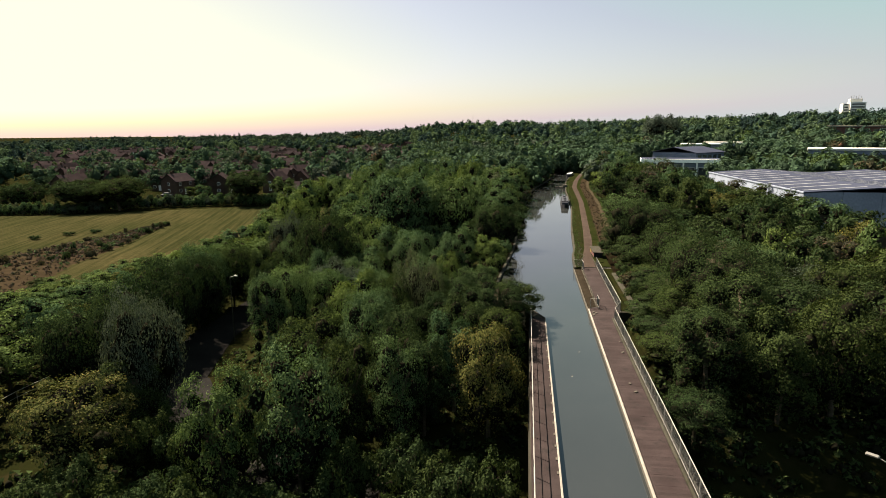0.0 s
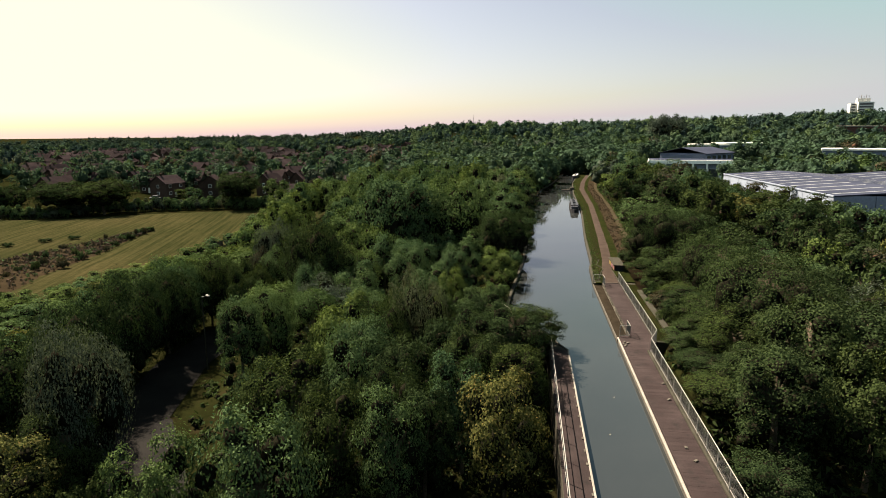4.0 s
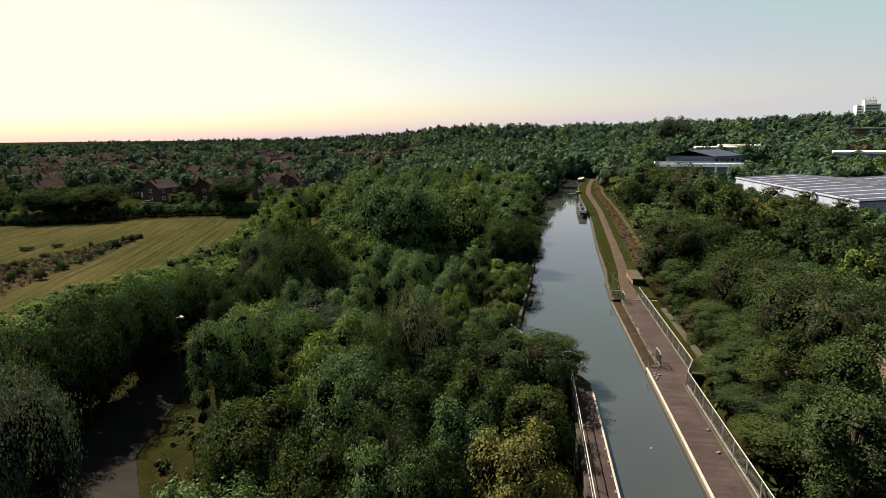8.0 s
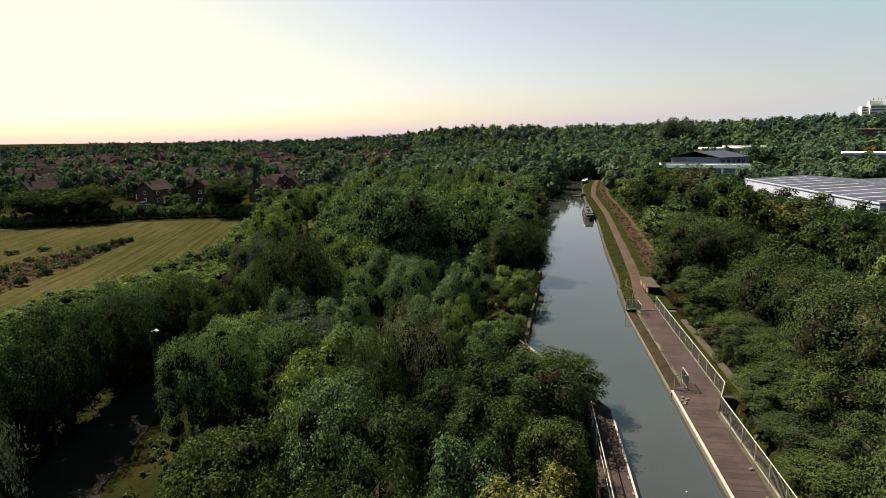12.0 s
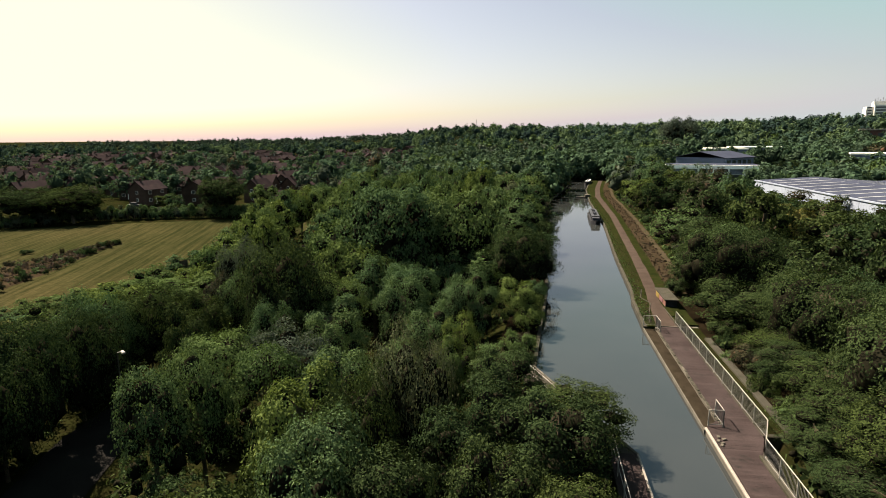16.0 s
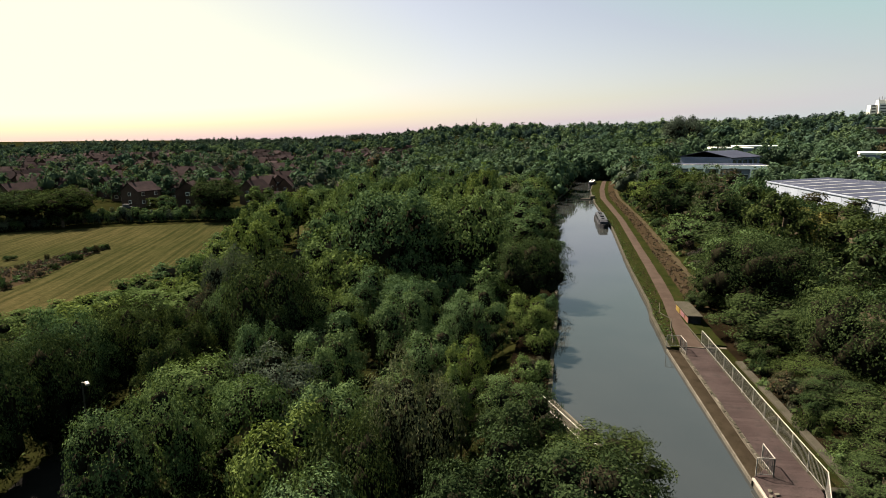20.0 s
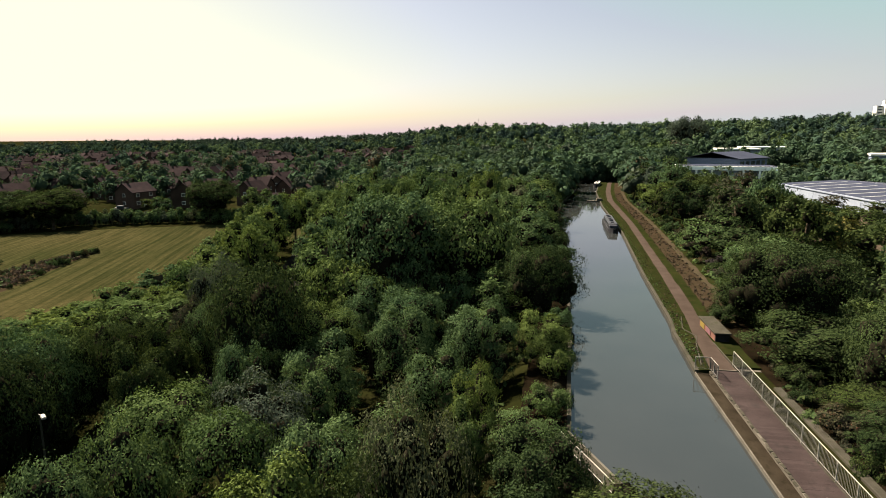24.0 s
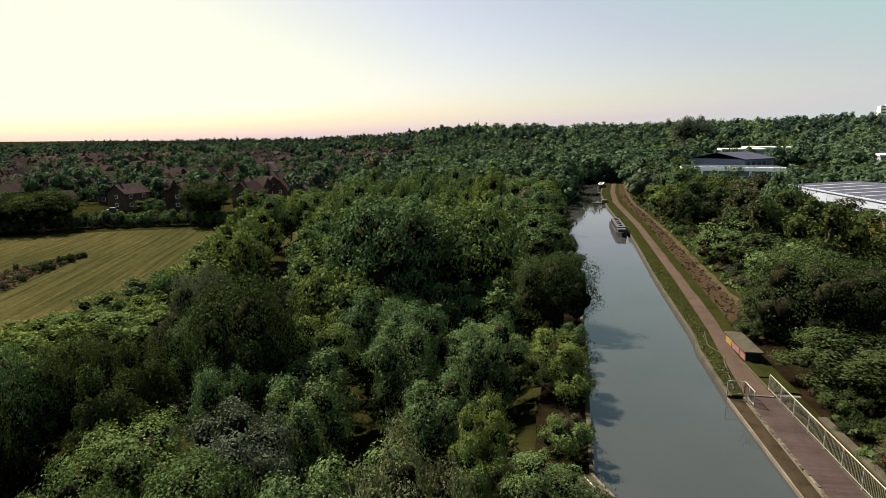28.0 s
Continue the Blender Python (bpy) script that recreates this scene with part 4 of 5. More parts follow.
def verge_growth():
    """Tufts, nettles and dead stems on the verges and the rough strip."""
    rng = np.random.default_rng(41)
    groups = {k: ([], [], [], [], []) for k in ("ash", "rust", "hay")}
    for _ in range(2300):
        y = 22 + 150 * rng.random() ** 1.5
        zone = rng.random()
        if zone < 0.3:
            x, r, k = along(RIGHT_BANK, y) + rng.uniform(0.25, 1.1), rng.uniform(0.04, 0.11), "ash"
        elif zone < 0.45:
            x, r, k = rng.uniform(along(RIGHT_BANK, y) + 0.4, along(PATH_LEFT, y) - 0.2), rng.uniform(0.05, 0.12), "hay"
        elif zone < 0.85:
            x, r, k = along(PATH_RIGHT, y) + rng.uniform(1.1, 3.4), rng.uniform(0.07, 0.22), "hay" if rng.random() < 0.75 else "rust"
        else:
            x, r, k = along(PATH_RIGHT, y) + rng.uniform(4.4, 6.4), rng.uniform(0.15, 0.5), "ash"
        if y < 34 and x > 3.0:
            continue
        c = np.array([(x, y, 0.40 + 0.3 * r)])
        d = rng.normal(size=(10, 3)) + (0, 0, 0.9)
        d /= np.linalg.norm(d, axis=1)[:, None]
        for store, some in zip(groups[k], (c + d * r * rng.uniform(0.6, 1.2, (10, 1)), d, rng.uniform(0.4, 0.8, 10) * r, c, np.array([r * 0.7]))):
            store.append(some)
    for k, g in groups.items():
        me = leaves_mesh("verge_plants", *(np.concatenate(v) for v in g), LEAF[k], rng, 1, (0.25, 0.5))
        tagged(new("verge_plants", me), f"tufts and weeds along the towpath, {KIND_WORDS[k]}", "weeds", kind="stuff")


verge_growth()
undergrowth()
for k, (hx, hy) in enumerate(((6.9, 19.2), (6.6, 34.0), (6.9, 36.6), (7.2, 14.2), (7.0, 8.0), (7.2, 3.5), (6.8, 11.2))):
    plant("bush_near", ("dark", "dark", "rust", "dark")[k % 4], hx, hy, 1.5 + 0.6 * math.sin(k * 2.2), 1.5 + 0.3 * math.sin(k * 1.4), base=ground(hx, hy) - 0.1, where="on the slope behind the basin")
for k in range(40):
    hy = 38 + 2.8 * k
    plant("bush_near" if k % 2 else "bush", ("hay", "rust", "hay", "dark")[k % 4] if k < 15 else ("ash", "dark", "rust")[k % 3], along(PATH_RIGHT, hy) + 6.6 + 0.7 * math.sin(k * 1.9), hy, 1.5 + 0.5 * math.sin(k * 2.7), 1.5, base=-0.3, where="beside the dirt track")
for k, (hx, hy) in enumerate(((6.0, 3), (5.9, 6.5), (6.1, 10), (5.9, 13), (6.3, 16), (7.2, 22.5))):
    plant("bush_near", ("ash", "dark", "rust")[k % 3], hx, hy, 0.9 + 0.4 * math.sin(k * 2.0), 1.1, base=-1.2, where="against the basin wall")

# ---- far woods ----
def far_woods(name, label, spots, kinds, cards):
    """Many far trees as one mesh a kind of leaf."""
    rng = np.random.default_rng(77)
    groups = {k: ([], [], [], [], []) for k in kinds}
    names, share = list(kinds), np.array(list(kinds.values())) / sum(kinds.values())
    for x, y, z, h, r in spots:
        p, d, c, rr = crown_points(rng, cards, h, r, 28, 0.0)
        g = groups[names[rng.choice(len(names), p=share)]]
        for store, some in zip(g, (p + (x, y, z), d, rng.uniform(0.7, 1.3, len(p)) * r * (0.105 if cards > 200 else 0.125), c + (x, y, z), rr)):
            store.append(some)
    for k, g in groups.items():
        if g[0]:
            me = leaves_mesh(name, *(np.concatenate(v) for v in g), LEAF[k], rng, 1, (0.6, 0.8), 0.5)
            tagged(new(name, me), f"{label}, {KIND_WORDS[k]}", "woodland", kind="stuff")


def scatter(count, r0, r1, a0, a1, seed, low, high, reject=None):
    rng = random.Random(seed)
    out = []
    while len(out) < count:
        d, a = math.sqrt(rng.uniform(r0 * r0, r1 * r1)), radians(rng.uniform(a0, a1))
        x, y = -10 + d * math.sin(a), -45 + d * math.cos(a)
        if reject and reject(x, y):
            continue
        h = rng.uniform(low, high)
        out.append((x, y, ground(x, y) - 0.3, h, h * rng.uniform(0.46, 0.68)))
    return out


def placed(az, dist):
    return -10 + dist * math.sin(radians(az)), -45 + dist * math.cos(radians(az))


SHEDS = [(*placed(31, 330), 36), (*placed(29.5, 480), 34), (*placed(17.2, 385), 26), (*placed(26.9, 690), 25)]


def busy(x, y):
    """Canal, field, sheds and the housing keep the woods out."""
    if along(LEFT_BANK, y) - 3 < x < along(PATH_RIGHT, max(20, y)) + 7:
        return y < 225
    if x < -60 and y < 150 or road_off(x, y) < 6:
        return True
    if 45 < x < 160 and 70 < y < 160 or 40 < x < 118 and 195 < y < 290:
        return True
    if 11.6 < math.degrees(math.atan2(x + 10, y + 45)) < 18.9 and 205 < math.hypot(x + 10, y + 45) < 345:
        return True
    for sx, sy, sr in SHEDS:
        if (x - sx) ** 2 + (y - sy) ** 2 < sr * sr:
            return True
    return y < 138 and abs(x) < 62


def town(x, y):
    return busy(x, y) or (x < -0.19 * (y + 45) - 12 and 135 < y < 600 and math.hypot(x, y) < 640 and random.Random(int(x * 7 + y * 13)).random() < 0.84)


far_woods("far_wood", "distant woodland", scatter(1250, 180, 430, -50, 40, 5, 6, 14, town) + scatter(200, 185, 330, -12, 22, 9, 7, 12, town), {"far": 6, "fardark": 5, "lime": 1.0, "rust": 0.4, "willow": 0.4}, 420)
far_woods("distant_wood", "distant wooded hills", scatter(1300, 410, 820, -52, 42, 6, 7, 15, town) + scatter(300, 380, 740, 4, 42, 8, 8, 15, busy), {"far": 4, "fardark": 5, "hazy": 2}, 190)
far_woods("skyline_wood", "wooded skyline", scatter(1100, 800, 1700, -52, 0, 7, 8, 17), {"hazy": 1}, 70)


# ---- houses ----
def gable(w, d, h, rise, over=0.35):
    """Two roof slopes with thickness, ridge along x."""
    verts, faces = [], []
    slope = rise / (d / 2)
    for s in (-1, 1):
        o = len(verts)
        y0, z0 = s * (d / 2 + over), h - slope * over
        for dz in (0, 0.16):
            verts += [(-w / 2 - over, y0, z0 + dz), (w / 2 + over, y0, z0 + dz), (w / 2 + over, 0, h + rise + dz), (-w / 2 - over, 0, h + rise + dz)]
        faces += [tuple(o + i for i in f) for f in ((3, 2, 1, 0), (4, 5, 6, 7), (0, 1, 5, 4), (1, 2, 6, 5), (2, 3, 7, 6), (3, 0, 4, 7))]
    return verts, faces


def house(w, d, h, rise, walls, seed, full=True):
    rng = random.Random(seed)
    t = thing("house", "two-storey red brick house with a dark tiled gable roof" if walls == "brick" else "pale rendered house with a dark tiled gable roof", "house", "houses of the estate")
    v = [(sx * w / 2, sy * d / 2, z) for z in (-2.0, h) for sx, sy in ((-1, -1), (1, -1), (1, 1), (-1, 1))] + [(-w / 2, 0, h + rise), (w / 2, 0, h + rise)]
    part("wall", mesh_of("wall", v, [(0, 1, 5, 4), (1, 2, 6, 9, 5), (2, 3, 7, 6), (3, 0, 4, 8, 7), (4, 5, 9, 8), (7, 8, 9, 6)], M[walls]), None, t)
    roof = part("roof", mesh_of("roof", *gable(w, d, h, rise), M["tile"]), None, t)
    cx = rng.choice((-1, 1)) * w * 0.3
    part("chimney", box(cx - 0.3, cx + 0.3, -0.3, 0.3, h + rise - 0.6, h + rise + 0.9, 0.03), M["brick"], roof)
    for fl in (0.9, 3.4) if full else (3.4,):
        if fl + 1.2 > h:
            continue
        for k in (-0.28, 0.28):
            for s in (-1, 1):
                win = part("window", box(k * w - 0.65, k * w + 0.65, s * (d / 2 + 0.02) - 0.05, s * (d / 2 + 0.02) + 0.05, fl, fl + 1.2, 0.02), M["paint"], t, "white-framed window")
                if full:
                    part("pane", box(k * w - 0.55, k * w + 0.55, s * (d / 2 + 0.055) - 0.03, s * (d / 2 + 0.055) + 0.03, fl + 0.1, fl + 1.1), M["glass"], win)
        for s in (-1, 1) if full else ():
            win = part("window", box(s * (w / 2 + 0.02) - 0.05, s * (w / 2 + 0.02) + 0.05, -0.6, 0.6, fl, fl + 1.1, 0.02), M["paint"], t, "white-framed window")
            part("pane", box(s * (w / 2 + 0.055) - 0.03, s * (w / 2 + 0.055) + 0.03, -0.5, 0.5, fl + 0.1, fl + 1.0), M["glass"], win)
    if full:
        part("door", box(-0.5, 0.5, -d / 2 - 0.06, -d / 2 + 0.02, 0.0, 2.05, 0.02), M["paint"], t, "white front door")
    return t


SIZES = [(9, 7.5, 5.0, 2.6, "brick", 1), (7.5, 7, 5.0, 2.8, "brick", 2), (11, 7, 4.8, 2.4, "brick", 3), (8, 6.5, 2.7, 2.4, "brick", 4), (9, 7, 5, 2.6, "render", 5)]
HOUSES = [house(*z) for z in SIZES] + [house(*z, full=False) for z in SIZES]
USED = set()


def put_house(k, x, y, turn):
    z = ground(x, y)
    m = pose(x, y, z, 0, 0, turn)
    if k not in USED:
        USED.add(k)
        HOUSES[k].matrix_basis = m
    else:
        copy_thing(HOUSES[k], m)


def estate():
    rng = random.Random(11)
    spots = [(1, -103, 157, 75), (2, -70.5, 172, 10)]
    for _ in range(6000):
        y = 148 + 420 * rng.random() ** 1.35
        x = rng.uniform(-0.95 * (y + 45) - 10, -0.19 * (y + 45) - 12)
        if len(spots) > 330:
            break
        if all((x - a) ** 2 + (y - b) ** 2 > (10.5 + 0.008 * y) ** 2 for _, a, b, _ in spots) and all((x - a) ** 2 + (y - b) ** 2 > (r + 4) ** 2 for a, b, r in TAKEN[-60:]):
            spots.append((rng.choices((0, 1, 2, 3, 4), (4, 4, 3, 2, 0.4))[0] + (5 if y > 215 else 0), x, y, rng.choice((0, 90, 20, 70, -25, 110, 45)) + rng.uniform(-8, 8)))
    for s in spots:
        put_house(*s)


estate()


def conservatory(x, y, turn):
    c = thing("conservatory", "white-framed conservatory with a pale pitched roof", "conservatory", m=pose(x, y, ground(x, y), 0, 0, turn))
    part("wall", box(-2.4, 2.4, -2.0, 2.0, 0, 2.3, 0.03), M["glass"], c)
    part("roof", mesh_of("roof", *gable(4.9, 4.2, 2.3, 1.2, 0.15), M["paint"]), None, c, "bright white roof")


def parked_car(x, y, turn, paint, label):
    c = thing("parked_car", label, "car", "cars parked by the estate", m=pose(x, y, ground(x, y) + 0.05, 0, 0, turn))
    part("body", box(-2.1, 2.1, -0.85, 0.85, 0.3, 0.85, 0.15), M[paint], c)
    part("cabin", box(-1.2, 1.0, -0.75, 0.75, 0.8, 1.45, 0.2), M["glass"], c)
    part("car_roof", box(-0.95, 0.75, -0.68, 0.68, 1.42, 1.5, 0.03), M[paint], c)
    for wx in (-1.35, 1.35):
        for wy in (-0.8, 0.8):
            part("wheel", bar((wx, wy - 0.1, 0.3), (wx, wy + 0.1, 0.3), 0.31, 12), M["boatblack"], c)


conservatory(-97.5, 151.5, 20)
for x, y, turn, paint in ((-139, 141, 10, "boatgrey"), (-126, 147, 20, "boatgrey"), (-88, 146, 15, "paint")):
    parked_car(x, y, turn, paint, "white parked car beside the houses" if paint == "paint" else "grey parked car beside the houses")


# ---- sheds and the tower ----
def warehouse():
    """The big warehouse with a shallow ridged roof, rooflight strips and panelled walls."""
    w = thing("warehouse", "large grey-clad warehouse with a shallow roof and rooflight strips", "warehouse")
    x0, x1, y0, y1, z0, h = 54.0, 150.0, 78.0, 148.0, -4.0, 5.9
    part("core", box(x0 + 0.1, x1, y0 + 0.1, y1, z0, h - 0.3), M["cladding"], w)
    for k in range(10):
        a, b = y0 + (y1 - y0) * k / 10, y0 + (y1 - y0) * (k + 1) / 10
        part("wall_panel", box(x0 - 0.02, x0 + 0.1, a + 0.05, b - 0.05, z0, h, 0.02), M["palecladding"], w, "pale sunlit cladding panel")
    for k in range(12):
        a, b = x0 + 8 * k, x0 + 8 * (k + 1)
        part("wall_panel", box(a + 0.05, b - 0.05, y0 - 0.02, y0 + 0.1, z0, h, 0.02), M["cladding"], w, "blue-grey ribbed cladding panel")
    part("gutter", box(x0 - 0.25, x0 - 0.02, y0 - 0.25, y1, h - 0.25, h + 0.12, 0.03), M["palecladding"], w)
    bays, rise = 3, 1.1
    wide = (x1 - x0) / bays
    for b in range(bays):
        xa = x0 + wide * b
        for s in (0, 1):
            xs = (xa, xa + wide / 2) if s == 0 else (xa + wide, xa + wide / 2)
            v = [(xs[0], y0 - 0.1, h), (xs[0], y1, h), (xs[1], y1, h + rise), (xs[1], y0 - 0.1, h + rise)]
            v += [(x, y, z - 0.25) for x, y, z in v]
            part("roof_slope", mesh_of("roof_slope", v, [(0, 1, 2, 3), (7, 6, 5, 4), (0, 4, 5, 1), (1, 5, 6, 2), (2, 6, 7, 3), (3, 7, 4, 0)], M["roofsheet"]), None, w)
            for k in range(10):
                y = y0 + 3 + 6.7 * k
                f0, f1 = 0.08, 0.9
                c = [(xs[0] + (xs[1] - xs[0]) * f, yy, h + rise * f + 0.05) for f, yy in ((f0, y), (f0, y + 0.8), (f1, y + 0.8), (f1, y))]
                c += [(x, yy, z - 0.2) for x, yy, z in c]
                part("rooflight", mesh_of("rooflight", c, [(0, 1, 2, 3), (7, 6, 5, 4), (0, 4, 5, 1), (1, 5, 6, 2), (2, 6, 7, 3), (3, 7, 4, 0)], M["rooflight"]), None, w)
    return w


warehouse()


def office_shed():
    s = thing("office_shed", "pale-fascia industrial unit with a grey pitched roof behind", "industrial building", m=pose(65.0, 228, -3.5, 0, 0, -9.5))
    part("wall", box(-18, 18, 0, 14, 0, 8.9), M["palecladding"], s)
    part("fascia", box(-18.6, 18.6, -1.2, 14.2, 8.7, 10.3, 0.05), M["fascia"], s, "white projecting fascia")
    part("roof", box(-18.2, 18.2, -0.8, 14, 10.3, 10.45), M["roofsheet"], s)
    for k in range(6):
        x = -17 + 5.8 * k
        part("column", box(x - 0.35, x + 0.35, -1.0, -0.3, 0, 8.7, 0.03), M["fascia"], s)
        win = part("window", box(x + 0.7, x + 5.1, -0.1, 0.02, 1.0, 6.6), M["paint"], s)
        part("pane", box(x + 0.9, x + 4.9, -0.16, -0.1, 1.2, 6.4), M["glass"], win)
    p = thing("pitched_shed", "grey steel shed with a shallow pitched roof", "industrial building", m=pose(*placed(15.6, 330), -1.5, 0, 0, 48))
    part("wall", box(-15, 15, -12, 12, 0, 10.4), M["bluecladding"], p)
    v, f = gable(30, 24, 10.4, 2.6, 0.8)
    part("roof", mesh_of("roof", v, f, M["roofsheet"]), None, p)
    for k in range(5):
        part("window", box(-13 + 5.4 * k, -9.5 + 5.4 * k, -12.1, -12.0, 6.4, 9.2), M["glass"], p)


office_shed()


def plain_shed(x, y, turn, w, d, h, roof, wall="cladding", z=None):
    s = thing("low_shed", "long low industrial shed with a pale flat roof", "industrial building", "sheds of the industrial estate", m=pose(x, y, ground(x, y) if z is None else z, 0, 0, turn))
    part("wall", box(-w / 2, w / 2, -d / 2, d / 2, -3, h), M[wall], s)
    part("roof", box(-w / 2 - 0.5, w / 2 + 0.5, -d / 2 - 0.5, d / 2 + 0.5, h, h + 0.9, 0.06), M[roof], s)
    for k in range(int(w // 8)):
        part("window", box(-w / 2 + 2 + 8 * k, -w / 2 + 7 + 8 * k, -d / 2 - 0.08, -d / 2 + 0.01, h * 0.45, h * 0.8), M["glass"], s)


def tower_block():
    x, y = placed(26.9, 690)
    t = thing("tower_block", "tall pale residential tower block with rooftop masts", "tower block", m=pose(x, y, 16.5, 0, 0, -14))
    for k, (x0, x1, y0, y1, h) in enumerate(((-7.5, -2.2, 2, 14, 29.5), (-2, 10.5, -2, 12, 30.5))):
        wing = part("wing", box(x0, x1, y0, y1, 0, h), M["paint"], t)
        for fl in range(11):
            part("window", box(x0 + 1, x1 - 1, y0 - 0.2, y0 + 0.02, 2 + 2.6 * fl, 3.3 + 2.6 * fl), M["glass"], wing)
    part("plant_room", box(-2, 8, 2, 10, 30.5, 34.0), M["paint"], t)
    for k in range(5):
        part("antenna", bar((-1 + 2.0 * k, 4, 34), (-1 + 2.0 * k, 4, 36.5 + (k % 2)), 0.2), M["steel"], t)


tower_block()
plain_shed(*placed(30.2, 480), -26, 74, 16, 9, "render", "rust", 13.4)
plain_shed(*placed(31.6, 330), -24, 74, 22, 8, "paint", "bluecladding", 2.6)
plain_shed(*placed(18.6, 405), -10, 26, 18, 8, "paint", "cladding", 4.2)
plain_shed(*placed(16.4, 385), -8, 20, 18, 7.5, "paint", "cladding", 4.0)


def mast():
    m = thing("radio_mast", "thin far radio mast on the skyline", "mast", m=pose(-142.8, 1455, 15))
    part("pole", bar((0, 0, 0), (0, 0, 47), 0.5, 6, None, 0.35), M["steel"], m)
    part("aerial", bar((0, 0, 47), (0, 0, 50), 0.2, 5), M["steel"], m)


mast()


# ---- boats ----
def narrowboat(x, y, turn, length, roof, cabin, label):
    b = thing("narrowboat", label, "boat", "boats moored on the canal", m=pose(x, y, 0, 0, 0, turn))
    hw = 1.04
    outline = [(-hw * 0.15, -length / 2), (hw * 0.15, -length / 2), (hw * 0.75, -length / 2 + 0.9), (hw, -length / 2 + 2.2), (hw, length / 2 - 0.6), (hw * 0.6, length / 2), (-hw * 0.6, length / 2), (-hw, length / 2 - 0.6), (-hw, -length / 2 + 2.2), (-hw * 0.75, -length / 2 + 0.9)]
    n = len(outline)
    v = [(px * 0.93, py, -0.4) for px, py in outline] + [(px, py, 0.62 + (0.22 if py < -length / 2 + 1.5 else 0)) for px, py in outline]
    part("hull", mesh_of("hull", v, [tuple(range(n))[::-1], tuple(range(n, 2 * n))] + [(i, (i + 1) % n, n + (i + 1) % n, n + i) for i in range(n)], M["boatblack"]), None, b, "black steel hull")
    y0, y1 = -length / 2 + 2.6, length / 2 - 2.0
    cv = [(s * w, yy, z) for yy in (y0, y1) for s, w, z in ((-1, 0.92, 0.6), (-1, 0.78, 1.5), (1, 0.78, 1.5), (1, 0.92, 0.6))]
    cab = part("cabin", mesh_of("cabin", cv, [(0, 1, 5, 4), (1, 2, 6, 5), (2, 3, 7, 6), (3, 2, 1, 0), (4, 5, 6, 7)], M[cabin]), None, b)
    part("roof", box(-0.84, 0.84, y0 - 0.15, y1 + 0.15, 1.5, 1.58, 0.03), M[roof], b, "pale grey roof")
    k, yy = 0, y0 + 1.0
    while yy < y1 - 1.0:
        for s in (-1, 1):
            part("window", box(s * 0.86 - 0.05, s * 0.86 + 0.05, yy, yy + 0.8, 0.95, 1.35, 0.01), M["glass"], cab)
        yy += 2.0
    part("cratch_cover", box(-0.8, 0.8, -length / 2 + 1.0, y0, 0.7, 1.42, 0.12), M["canvas"], b, "dark canvas bow cover")
    for k, yy in enumerate(np.linspace(y0 + 1.2, y1 - 1.2, 5)):
        part("roof_box", box(-0.35, 0.25 + 0.1 * (k % 2), yy, yy + 0.7 + 0.3 * (k % 3), 1.58, 1.8 + 0.08 * (k % 2), 0.02), M["canvas" if k % 2 else "boatgrey"], b)
    part("stern_rail", bar((-0.7, length / 2 - 0.4, 1.1), (0.7, length / 2 - 0.4, 1.1), 0.03), M["steel"], b)
    part("tiller", bar((0, length / 2 - 0.2, 0.7), (0, length / 2 - 1.1, 1.2), 0.03), M["steel"], b)


narrowboat(3.55, 99.5, -2.5, 17.5, "boatgrey", "boatblack", "dark narrowboat with a grey roof moored at the towpath")
narrowboat(12.2, 206, -10, 15, "paint", "canvas", "narrowboat with a white roof moored beyond the narrows")


def jetty():
    j = thing("stone_narrows", "low stone narrows jutting into the canal", "jetty", kind="structure")
    part("arm", box(3.3, 6.6, 148.6, 150.2, -1.4, 0.38, 0.06), M["concrete"], j)
    part("block", box(5.9, 7.3, 147.8, 149.4, 0.38, 1.15, 0.05), M["concrete"], j, "pale block at the path's edge")
    part("arm", box(-5.0, -2.6, 149.5, 151.0, -1.4, 0.3, 0.06), M["darkconcrete"], j)


jetty()


def street_lamp(x, y, z_head, turn, label):
    z = ground(x, y)
    h = z_head - z
    l = thing("street_lamp", label, "street lamp", "lamps along the road", m=pose(x, y, z, 0, 0, turn))
    # steel column in a dark tone that carries the shade of the cutting
    part("column", bar((0, 0, 0), (0, 0, h - 0.5), 0.09, 8, None, 0.05), M["darkconcrete"], l)
    part("arm", bar((0, 0, h - 0.5), (1.6, 0, h), 0.035, 6), M["steel"], l)
    part("lantern", box(1.5, 2.15, -0.13, 0.13, h - 0.06, h + 0.1, 0.05), M["steel"], l, "pale lamp head")


street_lamp(13.6, -31.0, 1.5, 140, "grey street lamp beside the road below")
street_lamp(-42.6, 4.0, 2.1, -40, "grey street lamp beside the road in the cutting")
railing([(-52.5, -30), (-53.2, -17), (-52.4, -6), (-51.5, 6)], "white-topped road safety railing above the cutting", bars=False, spacing=2.5, height=1.1, base=ground(-53, -12))


# ---- hedges ----
def hedge_line(points, gap, tops, kinds, seed, where):
    rng = random.Random(seed)
    for (ax, ay), (bx, by) in zip(points, points[1:]):
        n = int(math.hypot(bx - ax, by - ay) / gap)
        for k in range(n):
            f = (k + rng.uniform(0, 0.6)) / n
            x, y = ax + (bx - ax) * f + rng.uniform(-0.5, 0.5), ay + (by - ay) * f + rng.uniform(-0.5, 0.5)
            z = ground(x, y)
            plant("bush", rng.choice(kinds), x, y, z + rng.uniform(*tops), rng.uniform(1.9, 2.6), base=z - 0.7, where=where)


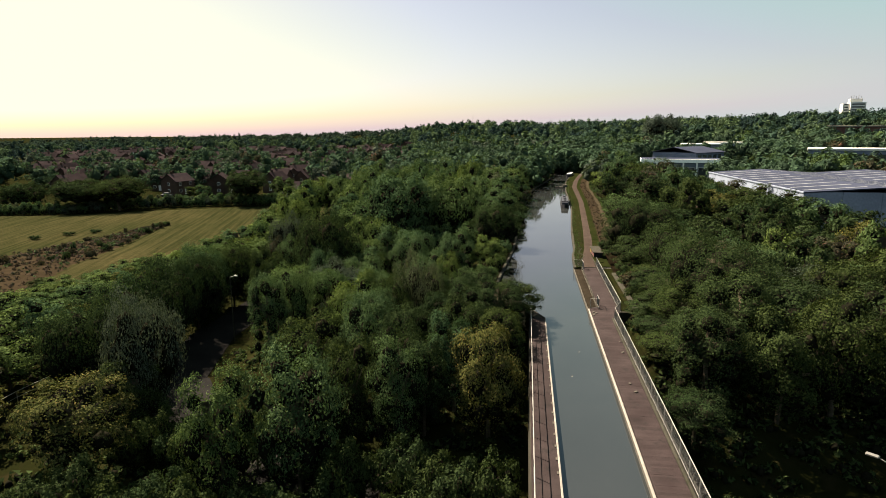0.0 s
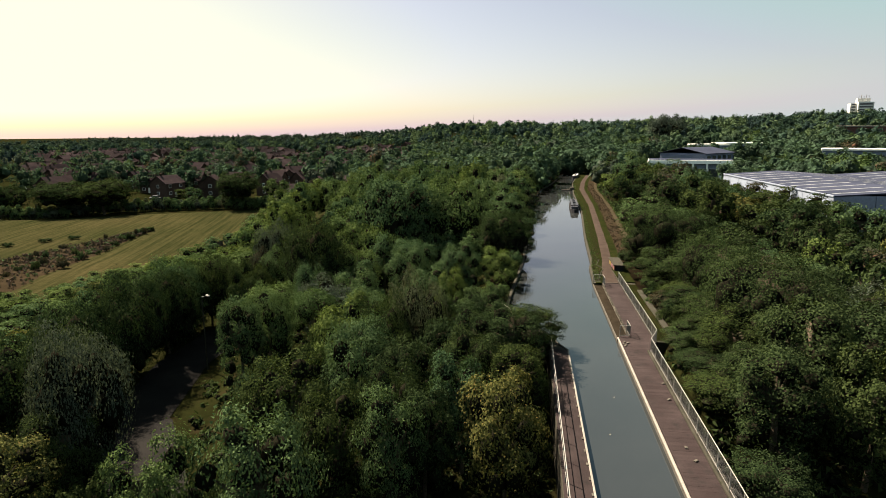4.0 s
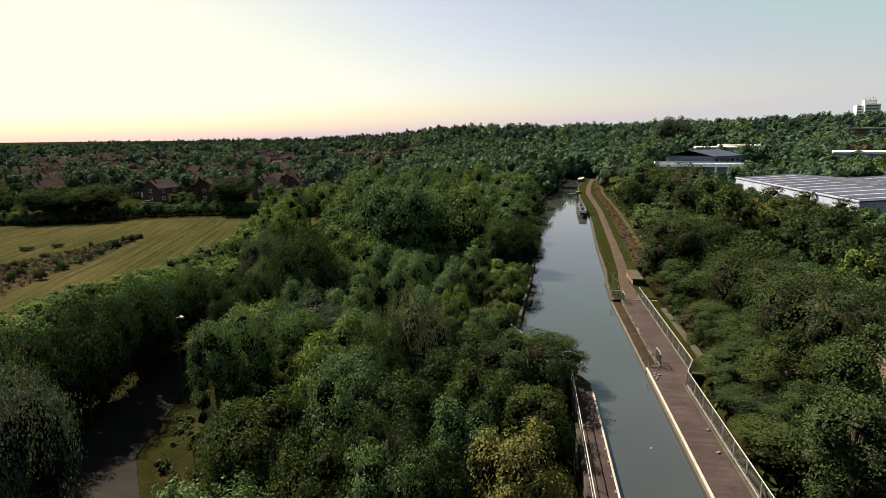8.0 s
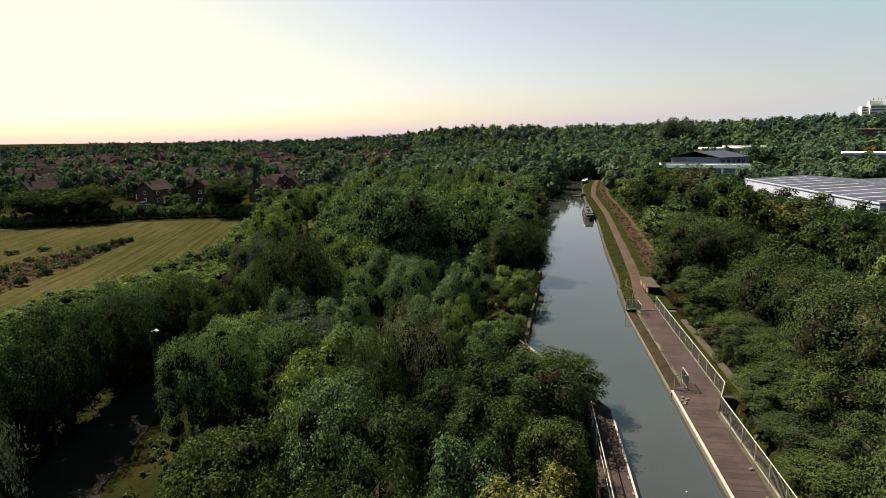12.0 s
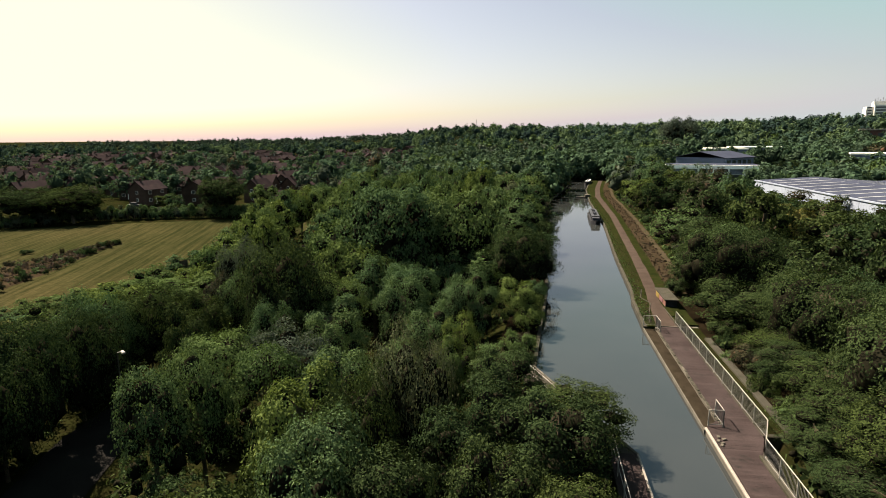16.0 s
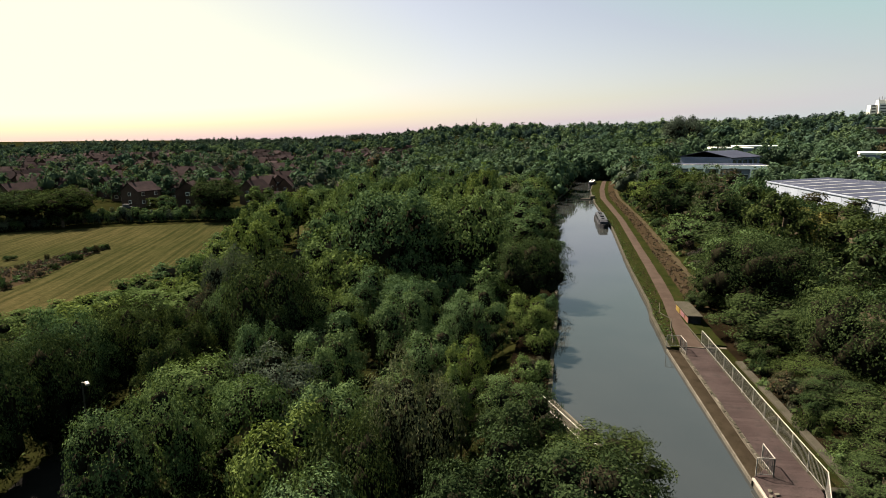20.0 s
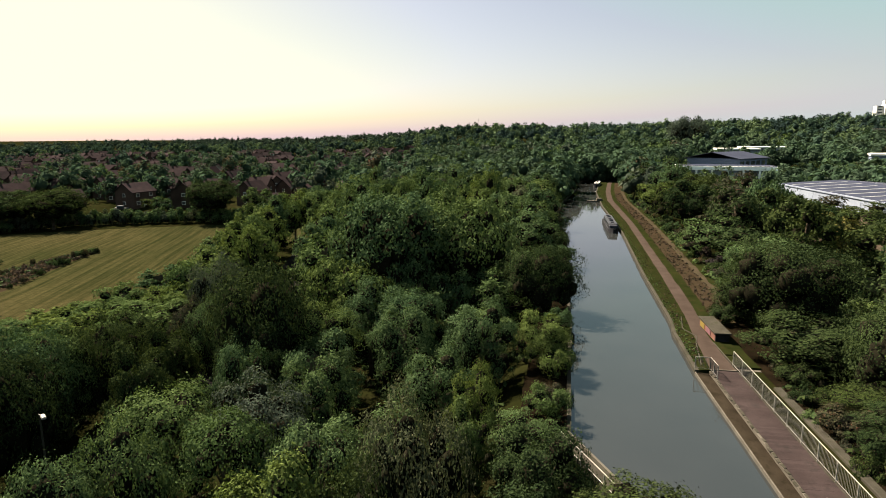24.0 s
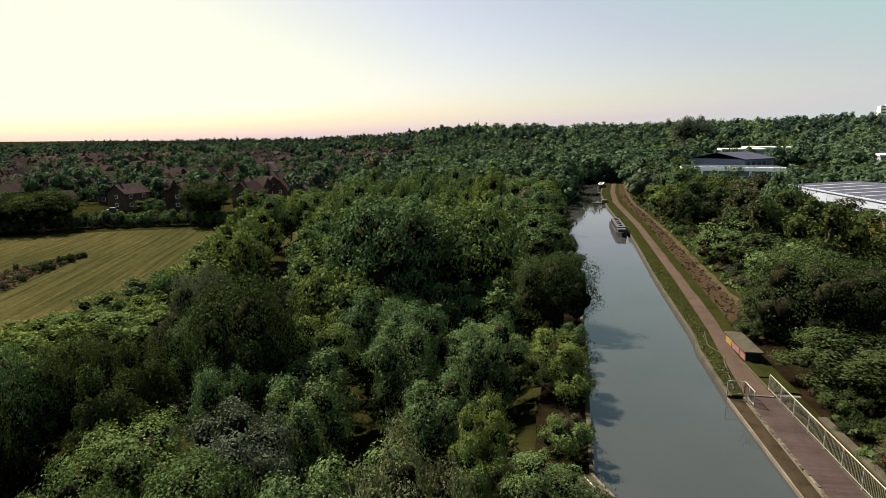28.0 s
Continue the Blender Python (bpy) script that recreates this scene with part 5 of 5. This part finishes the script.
hedge_line([(-206, 90), (-151, 108), (-138, 122), (-104, 130), (-73, 137)], 2.1, (2.4, 3.4), ["ash", "willow", "ash"], 22, "in the field hedge")
hedge_line([(-205, 86), (-150, 104), (-137, 118), (-103, 126), (-72, 133)], 1.7, (2.8, 4.0), ["ash", "willow", "ash"], 21, "in the field hedge")
def rough_patch():
    """The unmown tongue across the field, with its dead stems, tufts and low scrub."""
    left, right = [(8, -116), (41, -112), (60, -108), (72, -105.5), (84, -102.6)], [(8, -80.5), (20, -84), (36, -90.5), (60, -96), (72, -99.6), (84, -101.8)]
    verts, n = [], 60
    for f in np.linspace(0, 1, n):
        y = 8 + 76 * f
        l, r = along(left, y), along(right, y)
        for k in range(9):
            x = l + (r - l) * k / 8 + 0.7 * noise.noise((0.4 * y, k * 5.0, 2))
            verts.append((x, y, ground(x, y) + (0.50 + 0.25 * noise.noise((x * 0.5, y * 0.5, 1)) if 0 < k < 8 else 0.30)))
    faces = [(9 * i + k, 9 * i + k + 1, 9 * i + k + 10, 9 * i + k + 9) for i in range(n - 1) for k in range(8)]
    tagged(new("rough_grass", mesh_of("rough_grass", verts, faces, M["drygrass"], True)), "unmown brown rough grass across the field", "grass", kind="structure")
    rng = np.random.default_rng(23)
    groups = {k: ([], [], [], [], []) for k in ("hay", "rust", "ash")}
    for q in range(1700):
        y = 8 + 76 * rng.random()
        l, r = along(left, y), along(right, y)
        x = l + (r - l) * rng.beta(1.1, 1.3)
        r, k = rng.uniform(0.15, 0.45), ("hay", "hay", "hay", "rust", "ash")[rng.integers(0, 5)]
        c = np.array([(x, y, ground(x, y) + 0.45 + 0.3 * r)])
        d = rng.normal(size=(10, 3)) + (0, 0, 1.0)
        d /= np.linalg.norm(d, axis=1)[:, None]
        for store, some in zip(groups[k], (c + d * r * rng.uniform(0.6, 1.3, (10, 1)), d, rng.uniform(0.35, 0.7, 10) * r, c, np.array([r * 0.7]))):
            store.append(some)
    for k, g in groups.items():
        me = leaves_mesh("rough_tufts", *(np.concatenate(v) for v in g), LEAF[k], rng, 1, (0.25, 0.5))
        tagged(new("rough_tufts", me), f"dead stems and tufts in the unmown strip, {KIND_WORDS[k]}", "weeds", kind="stuff")
    rng = random.Random(23)
    for k in range(46):
        y = 30 + 54 * rng.random()
        l, r = along(left, y), along(right, y)
        x = r + (l - r) * rng.random() ** 2 * 0.9
        z = ground(x, y) + 0.3
        plant("bush_low", rng.choice(["rust", "rust", "ash", "dark"]), x, y, z + rng.uniform(0.8, 1.7), rng.uniform(0.5, 1.1), base=z, where="in the rough strip across the field")
    for x, y in ((-84, 20), (-82, 17.5), (-86, 22), (-113, 70), (-117, 66), (-121, 60)):
        plant("bush_low", "dark", x, y, ground(x, y) + 1.2, 1.7, base=ground(x, y) + 0.3, where="in the rough strip across the field")


rough_patch()


# ---- paving, last ----
def paving():
    row = mesh_of("paving_row", [(-0.5, -0.102, 0), (0.5, -0.102, 0), (0.5, 0.102, 0), (-0.5, 0.102, 0), (-0.498, -0.094, 0.022), (0.498, -0.094, 0.022), (0.498, 0.097, 0.034), (-0.498, 0.097, 0.034)], [(4, 5, 6, 7), (0, 1, 5, 4), (1, 2, 6, 5), (2, 3, 7, 6), (3, 0, 4, 7)], M["deck"])
    for k in range(298):
        y = 20.1 - 0.21 * k
        x0 = 0.22 if y < 0.2 else 1.22
        x1 = 2.0 if y < -3.3 else along([(-3.3, 2.15), (-1, 3.12), (20, 3.12)], y)
        part("paving_row", row, None, aqueduct_thing, "", Matrix.Translation(((x0 + x1) / 2, y, DECK - 0.025 + random.uniform(-0.006, 0.006))) @ Matrix.Diagonal((x1 - x0, 1, 1, 1)))


paving()
